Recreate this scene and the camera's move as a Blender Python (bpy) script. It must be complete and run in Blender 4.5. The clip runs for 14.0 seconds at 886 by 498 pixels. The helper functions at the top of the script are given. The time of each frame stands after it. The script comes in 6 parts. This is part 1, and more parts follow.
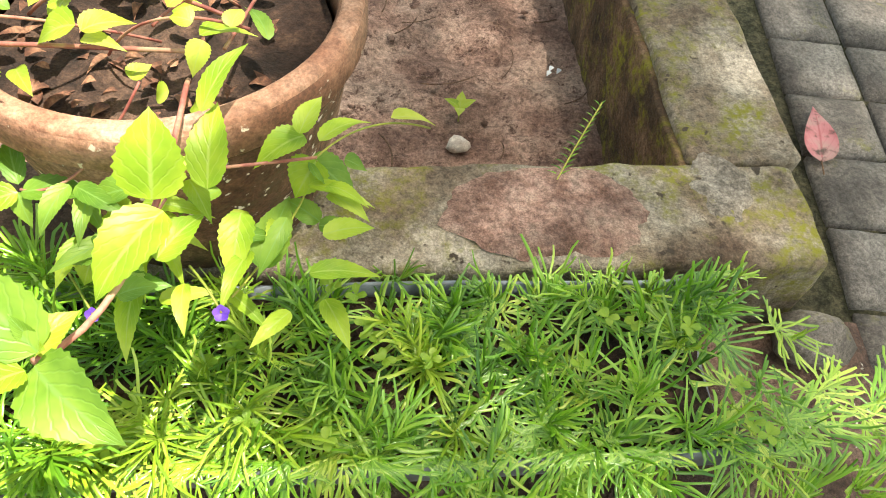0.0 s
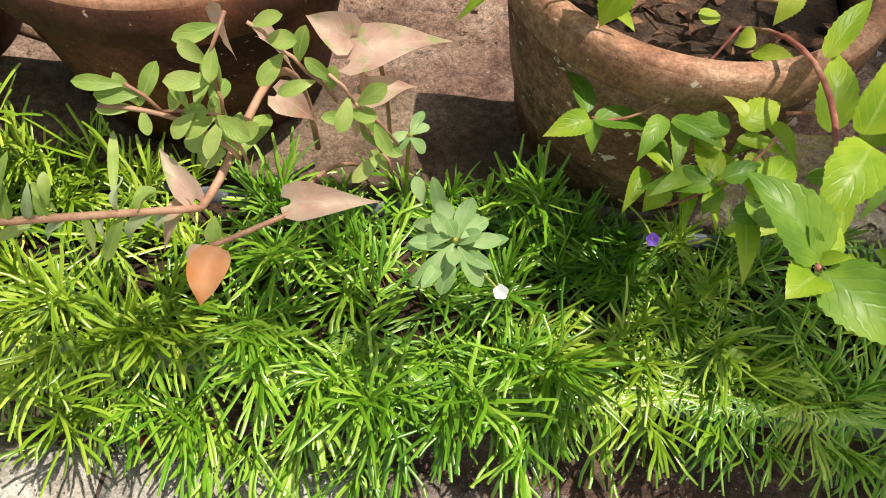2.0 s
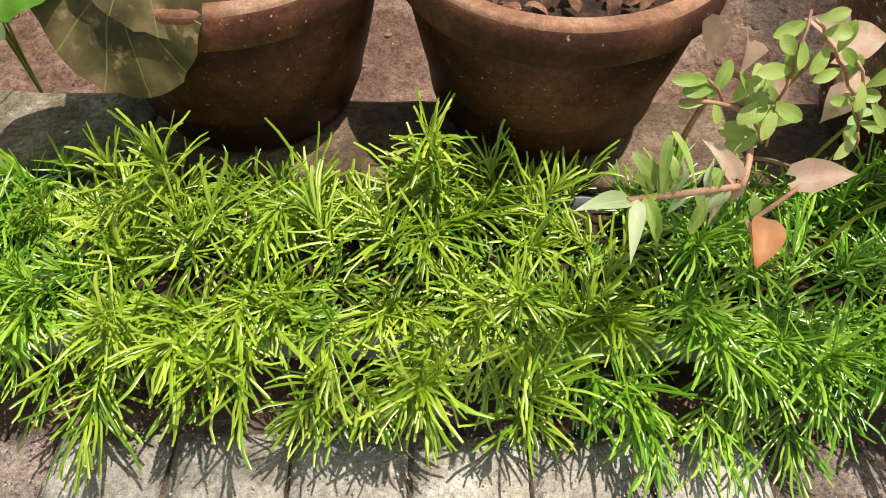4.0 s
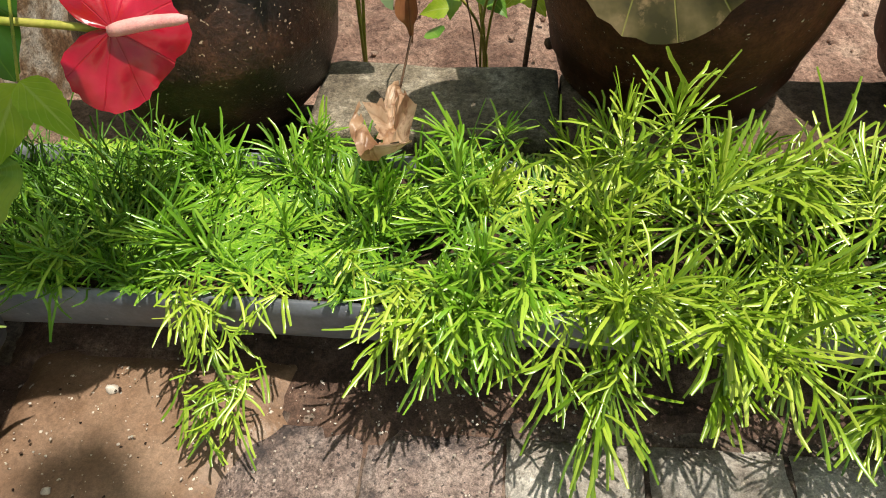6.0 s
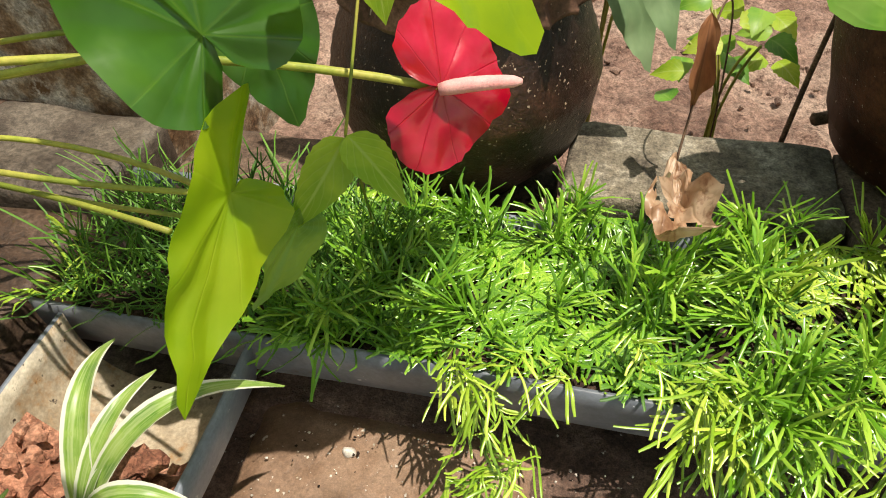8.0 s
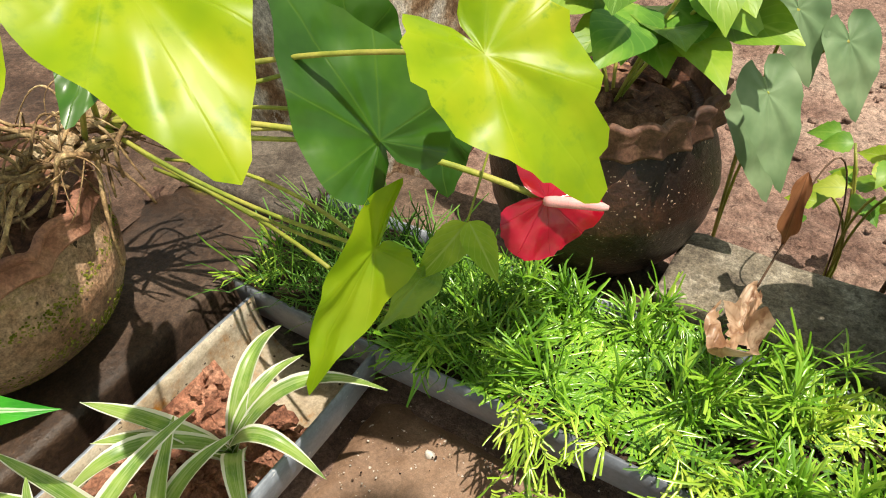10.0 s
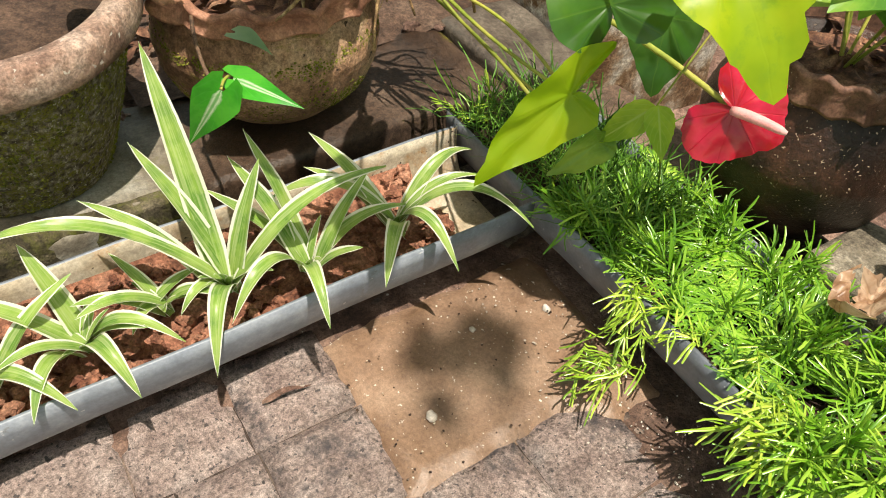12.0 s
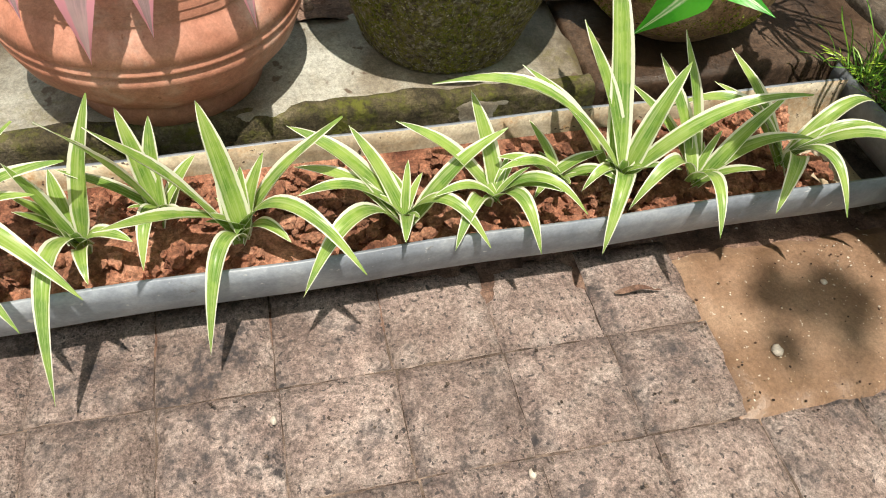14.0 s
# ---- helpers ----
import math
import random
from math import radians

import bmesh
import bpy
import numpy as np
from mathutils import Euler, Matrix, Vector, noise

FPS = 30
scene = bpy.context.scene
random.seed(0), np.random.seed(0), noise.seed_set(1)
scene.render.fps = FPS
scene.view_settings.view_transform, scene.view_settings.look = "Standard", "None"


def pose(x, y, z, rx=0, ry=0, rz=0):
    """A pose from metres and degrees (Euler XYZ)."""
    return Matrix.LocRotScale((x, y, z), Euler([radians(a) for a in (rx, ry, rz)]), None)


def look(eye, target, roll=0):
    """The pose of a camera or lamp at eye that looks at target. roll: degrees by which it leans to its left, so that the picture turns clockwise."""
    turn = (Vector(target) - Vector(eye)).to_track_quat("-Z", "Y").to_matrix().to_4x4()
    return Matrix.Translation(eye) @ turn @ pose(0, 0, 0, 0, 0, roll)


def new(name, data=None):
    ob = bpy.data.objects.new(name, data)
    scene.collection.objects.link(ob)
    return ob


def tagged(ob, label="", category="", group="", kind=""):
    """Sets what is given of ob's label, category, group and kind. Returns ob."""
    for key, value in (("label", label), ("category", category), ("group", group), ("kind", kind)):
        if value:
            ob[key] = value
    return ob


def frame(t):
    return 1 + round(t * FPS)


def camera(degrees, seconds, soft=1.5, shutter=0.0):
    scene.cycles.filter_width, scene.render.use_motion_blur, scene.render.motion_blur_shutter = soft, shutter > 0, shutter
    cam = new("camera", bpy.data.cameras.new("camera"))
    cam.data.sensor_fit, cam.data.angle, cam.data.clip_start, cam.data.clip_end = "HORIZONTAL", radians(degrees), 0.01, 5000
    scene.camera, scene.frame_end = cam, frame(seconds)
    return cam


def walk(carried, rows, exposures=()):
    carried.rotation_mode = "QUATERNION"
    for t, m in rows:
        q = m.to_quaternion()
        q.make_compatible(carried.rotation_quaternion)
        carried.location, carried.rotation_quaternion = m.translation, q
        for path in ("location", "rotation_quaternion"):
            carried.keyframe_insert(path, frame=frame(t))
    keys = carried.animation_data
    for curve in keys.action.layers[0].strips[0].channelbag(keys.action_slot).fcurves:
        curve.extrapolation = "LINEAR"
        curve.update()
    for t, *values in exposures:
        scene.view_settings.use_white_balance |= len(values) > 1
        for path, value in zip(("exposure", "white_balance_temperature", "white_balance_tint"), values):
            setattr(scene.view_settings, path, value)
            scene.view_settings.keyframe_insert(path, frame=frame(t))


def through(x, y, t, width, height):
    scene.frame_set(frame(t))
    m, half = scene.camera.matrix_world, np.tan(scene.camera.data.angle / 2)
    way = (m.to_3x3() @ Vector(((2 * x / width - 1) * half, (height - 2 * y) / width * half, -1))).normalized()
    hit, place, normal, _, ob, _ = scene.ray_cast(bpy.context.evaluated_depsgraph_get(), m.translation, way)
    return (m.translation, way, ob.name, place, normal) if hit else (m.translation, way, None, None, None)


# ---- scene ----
cam = camera(61.6, 14.0, soft=1.0)
PATH = [
    (0, (1.325, -0.176, 0.616), (1.547, 0.971, -1.008), 8.3),
    (0.5, (1.255, -0.193, 0.629), (1.448, 0.947, -1.003), 8.1),
    (1, (1.17, -0.201, 0.633), (1.312, 0.92, -1.017), 7.5),
    (1.5, (1.08, -0.21, 0.62), (1.139, 0.898, -1.045), 6.7),
    (2, (1.03, -0.215, 0.606), (1.04, 0.875, -1.071), 6.0),
    (2.5, (0.963, -0.249, 0.607), (0.982, 0.877, -1.046), 5.6),
    (3, (0.878, -0.29, 0.62), (0.906, 0.876, -1.005), 4.5),
    (3.5, (0.798, -0.306, 0.637), (0.819, 0.89, -0.965), 2.4),
    (4, (0.697, -0.305, 0.617), (0.718, 0.908, -0.973), 1.5),
    (4.2, (0.656, -0.296, 0.609), (0.669, 0.924, -0.976), 1.2),
    (6.3, (0.328, -0.306, 0.502), (0.173, 1.032, -0.977), -2.1),
    (6.5, (0.316, -0.301, 0.502), (0.142, 1.043, -0.969), -2.4),
    (7, (0.273, -0.296, 0.489), (0.051, 1.067, -0.958), -2.6),
    (7.5, (0.232, -0.28, 0.496), (-0.045, 1.084, -0.939), -2.7),
    (8, (0.205, -0.276, 0.499), (-0.138, 1.088, -0.922), -2.4),
    (8.5, (0.193, -0.275, 0.512), (-0.244, 1.083, -0.889), -2.2),
    (8.7, (0.192, -0.281, 0.518), (-0.284, 1.074, -0.874), -1.9),
    (10.8, (0.332, -0.372, 0.659), (-0.618, 0.735, -0.709), -0.4),
    (11, (0.331, -0.387, 0.66), (-0.64, 0.682, -0.724), 0.9),
    (11.5, (0.378, -0.407, 0.632), (-0.687, 0.529, -0.779), 2.8),
    (12, (0.397, -0.418, 0.609), (-0.705, 0.416, -0.836), 5.6),
    (12.5, (0.402, -0.442, 0.602), (-0.75, 0.282, -0.864), 6.7),
    (13, (0.391, -0.495, 0.598), (-0.793, 0.108, -0.897), 7.2),
    (13.5, (0.386, -0.556, 0.588), (-0.805, -0.062, -0.941), 6.9),
    (14, (0.385, -0.622, 0.582), (-0.824, -0.229, -0.962), 5.7),
]
walk(cam, [(t, look(eye, target, roll)) for t, eye, target, roll in PATH],
     [(0, 1.88), (.5, 1.74), (1.0, 1.46), (1.5, .64), (2.2, .64), (4.2, .62), (6.3, .64), (8.7, .84), (10.8, .86), (13, .93), (14, .82)])
# ---- light ----
world = bpy.data.worlds.new("World")
scene.world = world
world.use_nodes = True
wnt = world.node_tree
sky = wnt.nodes.new("ShaderNodeTexSky")
sky.sky_type, sky.sun_disc = "NISHITA", False
sky.sun_elevation, sky.sun_rotation = radians(74), radians(90)
warm = wnt.nodes.new("ShaderNodeMix")
warm.data_type, warm.blend_type = "RGBA", "MULTIPLY"
warm.inputs[0].default_value = 1.0
warm.inputs[7].default_value = (1.0, 0.83, 0.52, 1)
wnt.links.new(sky.outputs[0], warm.inputs[6])
wnt.links.new(warm.outputs[2], wnt.nodes["Background"].inputs[0])
wnt.nodes["Background"].inputs[1].default_value = 0.15
sun_data = bpy.data.lights.new("sun", "SUN")
sun_data.energy, sun_data.angle, sun_data.color = 3.4, radians(0.65), (1.0, 0.93, 0.80)
new("sun", sun_data).matrix_world = look((0.27, 0.0, 0.96), (0, 0, 0))

rng = random.Random(4)
nrng = np.random.default_rng(7)

# ---- mesh helpers ----
def part(name, bm, material, parent=None, label="", smooth=True):
    me = bpy.data.meshes.new(name)
    bm.to_mesh(me)
    bm.free()
    mats = material if isinstance(material, (list, tuple)) else [material]
    for m in mats:
        me.materials.append(m)
    if smooth:
        me.polygons.foreach_set("use_smooth", [True] * len(me.polygons))
    ob = new(name, me)
    if parent:
        ob.parent = parent
    if label:
        ob["label"] = label
    return ob


def thing(name, label, category, group="", kind=""):
    return tagged(new(name), label, category, group, kind)


def vnoise(p, scale, seed=0.0):
    return noise.noise(Vector((p[0] * scale + seed, p[1] * scale - seed, p[2] * scale + 2 * seed)))


def slab_bm(x0, x1, y0, y1, z0, z1, step=0.02, amp=0.003, bevel=0.006, seed=0.0):
    """A worn block: bevelled, divided and roughened."""
    bm = bmesh.new()
    bmesh.ops.create_cube(bm, size=1)
    for v in bm.verts:
        v.co = Vector((x0 + (v.co.x + .5) * (x1 - x0), y0 + (v.co.y + .5) * (y1 - y0), z0 + (v.co.z + .5) * (z1 - z0)))
    if bevel:
        bmesh.ops.bevel(bm, geom=bm.edges[:], offset=bevel, segments=2, affect="EDGES", profile=.6)
    for axis in range(3):
        span = (x1 - x0, y1 - y0, z1 - z0)[axis]
        low = (x0, y0, z0)[axis]
        for k in range(1, max(1, int(span / step))):
            no = Vector((0, 0, 0))
            no[axis] = 1
            co = Vector((0, 0, 0))
            co[axis] = low + span * k / max(1, int(span / step))
            bmesh.ops.bisect_plane(bm, geom=bm.verts[:] + bm.edges[:] + bm.faces[:], plane_co=co, plane_no=no)
    for v in bm.verts:
        n = Vector((vnoise(v.co, 14, seed), vnoise(v.co, 14, seed + 5), vnoise(v.co, 14, seed + 9)))
        n2 = Vector((vnoise(v.co, 55, seed), vnoise(v.co, 55, seed + 5), vnoise(v.co, 55, seed + 9)))
        v.co += n * amp + n2 * amp * .5
    bm.normal_update()
    return bm


def sheet_bm(x0, x1, y0, y1, z, step, height, seed=0.0):
    """An uneven ground sheet. height(x, y) is added to z."""
    nx, ny = max(2, int((x1 - x0) / step)), max(2, int((y1 - y0) / step))
    bm = bmesh.new()
    rows = []
    for j in range(ny + 1):
        row = []
        for i in range(nx + 1):
            x, y = x0 + (x1 - x0) * i / nx, y0 + (y1 - y0) * j / ny
            row.append(bm.verts.new((x, y, z + height(x, y))))
        rows.append(row)
    for j in range(ny):
        for i in range(nx):
            bm.faces.new((rows[j][i], rows[j][i + 1], rows[j + 1][i + 1], rows[j + 1][i]))
    bm.normal_update()
    return bm


def lathe_bm(profile, centre, seg=56, ripple=None, wobble=0.0, seed=0.0, cap=True):
    """Turns (radius, z) about a vertical axis. ripple(k, angle) gives (radius, z) offsets at profile row k."""
    bm = bmesh.new()
    rings = []
    for k, (r, z) in enumerate(profile):
        ring = []
        for i in range(seg):
            a = 2 * math.pi * i / seg
            dr, dz = ripple(k, a) if ripple else (0, 0)
            dr += wobble * vnoise((math.cos(a), math.sin(a), z * 6), 1.5, seed)
            ring.append(bm.verts.new((centre[0] + (r + dr) * math.cos(a), centre[1] + (r + dr) * math.sin(a), z + dz)))
        rings.append(ring)
    for a, b in zip(rings, rings[1:]):
        for i in range(seg):
            j = (i + 1) % seg
            bm.faces.new((a[i], a[j], b[j], b[i]))
    if cap:
        bm.faces.new(rings[0][::-1])
        bm.faces.new(rings[-1])
    bm.normal_update()
    return bm


def tube_bm(points, radii, seg=7, bm=None):
    """A round stem through points."""
    bm = bm or bmesh.new()
    pts = [Vector(p) for p in points]
    if not isinstance(radii, (list, tuple)):
        radii = [radii] * len(pts)
    rings = []
    for k, p in enumerate(pts):
        tan = (pts[min(k + 1, len(pts) - 1)] - pts[max(k - 1, 0)]).normalized()
        side = tan.cross(Vector((0.3, 0.2, 1))).normalized()
        up = side.cross(tan)
        rings.append([bm.verts.new(p + (side * math.cos(a) + up * math.sin(a)) * radii[k])
                      for a in (2 * math.pi * i / seg for i in range(seg))])
    for a, b in zip(rings, rings[1:]):
        for i in range(seg):
            j = (i + 1) % seg
            bm.faces.new((a[i], b[i], b[j], a[j]))
    bm.faces.new(rings[0])
    bm.faces.new(rings[-1][::-1])
    bm.normal_update()
    return bm


def bezier(points, n=12):
    """A smooth line through the control points (de Casteljau)."""
    out = []
    for k in range(n + 1):
        t = k / n
        p = [Vector(q) for q in points]
        while len(p) > 1:
            p = [a.lerp(b, t) for a, b in zip(p, p[1:])]
        out.append(p[0])
    return out


SHAPES = {
    "strap": lambda t: min(1, .5 + 3 * t) * (1 - t ** 2.6) ** .8,
    "acute": lambda t: max(0, t) ** .58 * max(0, 1 - t) ** 1.18 / .325,
    "ovate": lambda t: max(0.02, math.sin(math.pi * t ** .66)) ** .95 * (1 - .30 * t) * 1.1,
    "spoon": lambda t: .12 + .88 * max(0, math.sin(math.pi * min(1, max(0, t) ** 1.5))) ** .7 if t < .985 else .05,
    "arrow": lambda t: min(1, .25 + 6 * t) * (1 - t) ** 1.05 * (1 + .25 * math.sin(math.pi * t)),
    "club": lambda t: (.42 + .58 * min(1, max(0, (t - .35) / .25)) ** 2) * min(1, .3 + 5 * t) * max(.03, 1 - max(0, (t - .70) / .30) ** 2.4) ** .5,
    "lobed": lambda t: max(.03, math.sin(math.pi * t ** .7)) * (1 + .22 * math.sin(t * 14)),
}


def leaf_bm(base, tip, width, shape="ovate", lift=.15, fold=.25, n=12, cols=4, serrate=0.0, up=(0, 0, 1), wave=0.0, bm=None, back=0.0, thick=0.0):
    """A blade from base to tip, arched by lift (share of its length), folded along the midrib, with UV across and along."""
    base, tip, up = Vector(base), Vector(tip), Vector(up)
    length = (tip - base).length
    mid = base.lerp(tip, .45) + up * lift * length * 2
    line = bezier([base, mid, tip], n)
    bm = bm or bmesh.new()
    uv = bm.loops.layers.uv.verify()
    fn = SHAPES[shape]
    grid = []
    for k, p in enumerate(line):
        t = k / n
        tan = (line[min(k + 1, n)] - line[max(k - 1, 0)]).normalized()
        side = tan.cross(up)
        side = side.normalized() if side.length > .05 else Vector((1, 0, 0))
        nor = side.cross(tan).normalized()
        w = width * .5 * fn(t)
        if serrate and k % 2:
            w *= 1 - serrate
        row = []
        for i in range(cols + 1):
            s = 2 * i / cols - 1
            off = nor * (abs(s) ** 1.5 * w * fold + wave * length * math.sin(t * 9 + 3 * s) * abs(s))
            q = p + side * s * w + off
            if back and abs(s) > .4 and t < .12:
                q -= tan * back * length * (abs(s) - .4)
            row.append((bm.verts.new(q), (i / cols, t)))
        grid.append(row)
    for a, b in zip(grid, grid[1:]):
        for i in range(cols):
            quad = (a[i], a[i + 1], b[i + 1], b[i])
            f = bm.faces.new([q[0] for q in quad])
            for loop, q in zip(f.loops, quad):
                loop[uv].uv = q[1]
    bm.normal_update()
    return bm


def heart_bm(joint, tip, nor, width, lobe=.38, cup=.12, droop=.15, rings=8, seg=44, rag=0.0, seed=0.0, round_=False, ripple=.065):
    """A heart-shaped blade round its petiole's joint. UV: angle round the joint, and share of the radius."""
    joint, tip = Vector(joint), Vector(tip)
    axis = tip - joint
    length = axis.length
    axis.normalize()
    nor = Vector(nor)
    nor = (nor - axis * nor.dot(axis)).normalized()
    side = axis.cross(nor)
    stops = [(0, 1.0), (22, .80), (45, .72), (75, .74), (100, .74), (130, .70), (152, .62), (168, .36), (180, .12)]
    if round_:
        stops = [(0, 1.0), (45, 1.0), (90, .98), (130, .9), (155, .75), (170, .4), (180, .1)]
    half = width * .5 / length / .74

    def radius(deg):
        for (a, ra), (b, rb) in zip(stops, stops[1:]):
            if a <= deg <= b:
                k = (deg - a) / (b - a)
                k = k * k * (3 - 2 * k)
                return ra + (rb - ra) * k
        return .1
    bm = bmesh.new()
    uv = bm.loops.layers.uv.verify()
    centre = bm.verts.new(joint)
    grid = [[(centre, ((i / seg), 0.0)) for i in range(seg + 1)]]
    cols = []
    for i in range(seg):
        ang = -180 + 360 * i / seg
        r = radius(abs(ang)) * (1 + rag * vnoise((ang * .05, 0, 0), 3, seed))
        a = math.radians(ang)
        lon, lat = math.cos(a) * r, math.sin(a) * r * (half if abs(math.sin(a)) > 0 else 1)
        if math.cos(a) < 0:
            lon *= (lobe if isinstance(lobe, float) else lobe[0 if ang < 0 else 1]) / .62
        col = []
        for k in range(1, rings + 1):
            q = k / rings
            x, y = lon * q * length, lat * q * length
            h = (cup if isinstance(cup, float) else cup[0 if ang < 0 else 1]) * abs(y) + droop * (x - x * x / length if x > 0 else x * .6) + ripple * length * q * (vnoise((x / length, y / length, 0), 2.6, seed) + .6 * vnoise((x / length, y / length, 1), 6, seed) + .35 * math.cos(math.radians(ang) * 8))
            col.append((bm.verts.new(joint + axis * x + side * y + nor * h), (i / seg, q)))
        cols.append(col)
    for i in range(seg):
        a, b = cols[i], cols[(i + 1) % seg]
        u1 = (i + 1) / seg
        f = bm.faces.new((centre, a[0][0], b[0][0]))
        for loop, c in zip(f.loops, ((i / seg, 0), a[0][1], (u1, b[0][1][1]))):
            loop[uv].uv = c
        for k in range(rings - 1):
            f = bm.faces.new((a[k][0], a[k + 1][0], b[k + 1][0], b[k][0]))
            for loop, c in zip(f.loops, (a[k][1], a[k + 1][1], (u1, b[k + 1][1][1]), (u1, b[k][1][1]))):
                loop[uv].uv = c
    bm.normal_update()
    return bm


# ---- materials ----
def nodes_of(name):
    m = bpy.data.materials.new(name)
    m.use_nodes = True
    nt = m.node_tree
    return m, nt, nt.nodes["Principled BSDF"]


def coords(nt, scale):
    tc, info, add, mul = (nt.nodes.new(k) for k in ("ShaderNodeTexCoord", "ShaderNodeObjectInfo", "ShaderNodeVectorMath", "ShaderNodeVectorMath"))
    mul.operation = "SCALE"
    mul.inputs[0].default_value = (3.1, 7.7, 5.3)
    nt.links.new(info.outputs["Random"], mul.inputs["Scale"])
    nt.links.new(tc.outputs["Object"], add.inputs[0])
    nt.links.new(mul.outputs[0], add.inputs[1])
    return add.outputs[0]


def noise_node(nt, vec, scale, detail=6, rough=.6):
    n = nt.nodes.new("ShaderNodeTexNoise")
    n.inputs["Scale"].default_value, n.inputs["Detail"].default_value, n.inputs["Roughness"].default_value = scale, detail, rough
    nt.links.new(vec, n.inputs["Vector"])
    return n.outputs["Fac"]


def ramp_node(nt, fac, stops):
    r = nt.nodes.new("ShaderNodeValToRGB")
    while len(r.color_ramp.elements) < len(stops):
        r.color_ramp.elements.new(.5)
    for e, (p, c) in zip(r.color_ramp.elements, stops):
        e.position, e.color = p, (*c, 1) if len(c) == 3 else c
    nt.links.new(fac, r.inputs[0])
    return r.outputs[0]


def mix_node(nt, fac, a, b, mode="MIX"):
    m = nt.nodes.new("ShaderNodeMix")
    m.data_type, m.blend_type = "RGBA", mode
    for sock, val in ((m.inputs[0], fac), (m.inputs[6], a), (m.inputs[7], b)):
        if isinstance(val, (int, float)):
            sock.default_value = val
        elif isinstance(val, tuple):
            sock.default_value = (*val, 1)
        else:
            nt.links.new(val, sock)
    return m.outputs[2]


def surface(name, stops, scale=18, fine=160, rough=.8, bump=.4, depth=.003, moss=None, moss_scale=9, moss_at=(.52, .62), specks=None, spec=.4, rough_wet=None, grit=1.0, band=1.0):
    """A mineral surface: blotches, grain, relief, and moss or pale specks where given."""
    m, nt, bsdf = nodes_of(name)
    vec = coords(nt, 1)
    col = ramp_node(nt, noise_node(nt, vec, scale, 8, .62), [(.5 + (p - .5) * .55, c) for p, c in stops])
    broad = noise_node(nt, vec, scale * .23, 4, .5)
    col = mix_node(nt, .7, col, ramp_node(nt, broad, [(.36, (.62, .60, .58)), (.64, (1.22, 1.22, 1.22))]), "MULTIPLY")
    grain = noise_node(nt, vec, fine, 5, .7)
    col = mix_node(nt, .65 * grit, col, ramp_node(nt, grain, [(.36, (.34, .34, .34)), (.5, (.95, .95, .95)), (.64, (1.5, 1.5, 1.5))]), "MULTIPLY")
    col = mix_node(nt, .5 * grit, col, ramp_node(nt, noise_node(nt, vec, fine * 3.3, 3, .6), [(.38, (.5, .5, .5)), (.62, (1.45, 1.45, 1.45))]), "MULTIPLY")
    if moss:
        mvec = vec
        if band != 1.0:
            st = nt.nodes.new("ShaderNodeVectorMath")
            st.operation = "MULTIPLY"
            st.inputs[1].default_value = (1, 1, band)
            nt.links.new(vec, st.inputs[0])
            mvec = st.outputs[0]
        mfac = ramp_node(nt, noise_node(nt, mvec, moss_scale, 9, .72), [(moss_at[0], (0, 0, 0)), (moss_at[1], (1, 1, 1))])
        tuft = ramp_node(nt, noise_node(nt, vec, max(90, moss_scale * 5), 4, .65), [(.42, (.12, .12, .12)), (.58, (1, 1, 1))])
        mfac = mix_node(nt, 1.0, mfac, tuft, "MULTIPLY")
        col = mix_node(nt, mfac, col, moss)
    if specks:
        sfac = ramp_node(nt, noise_node(nt, vec, specks[1], 3, .5), [(specks[2], (0, 0, 0)), (specks[2] + .04, (1, 1, 1))])
        col = mix_node(nt, sfac, col, specks[0])
    nt.links.new(col, bsdf.inputs["Base Color"])
    bsdf.inputs["Roughness"].default_value = rough
    if rough_wet:
        nt.links.new(ramp_node(nt, noise_node(nt, vec, 6, 5), [(.4, (rough_wet,) * 3), (.6, (rough,) * 3)]), bsdf.inputs["Roughness"])
    bsdf.inputs["Specular IOR Level"].default_value = spec
    b = nt.nodes.new("ShaderNodeBump")
    b.inputs["Strength"].default_value, b.inputs["Distance"].default_value = bump, depth
    nt.links.new(grain, b.inputs["Height"])
    nt.links.new(b.outputs[0], bsdf.inputs["Normal"])
    return m


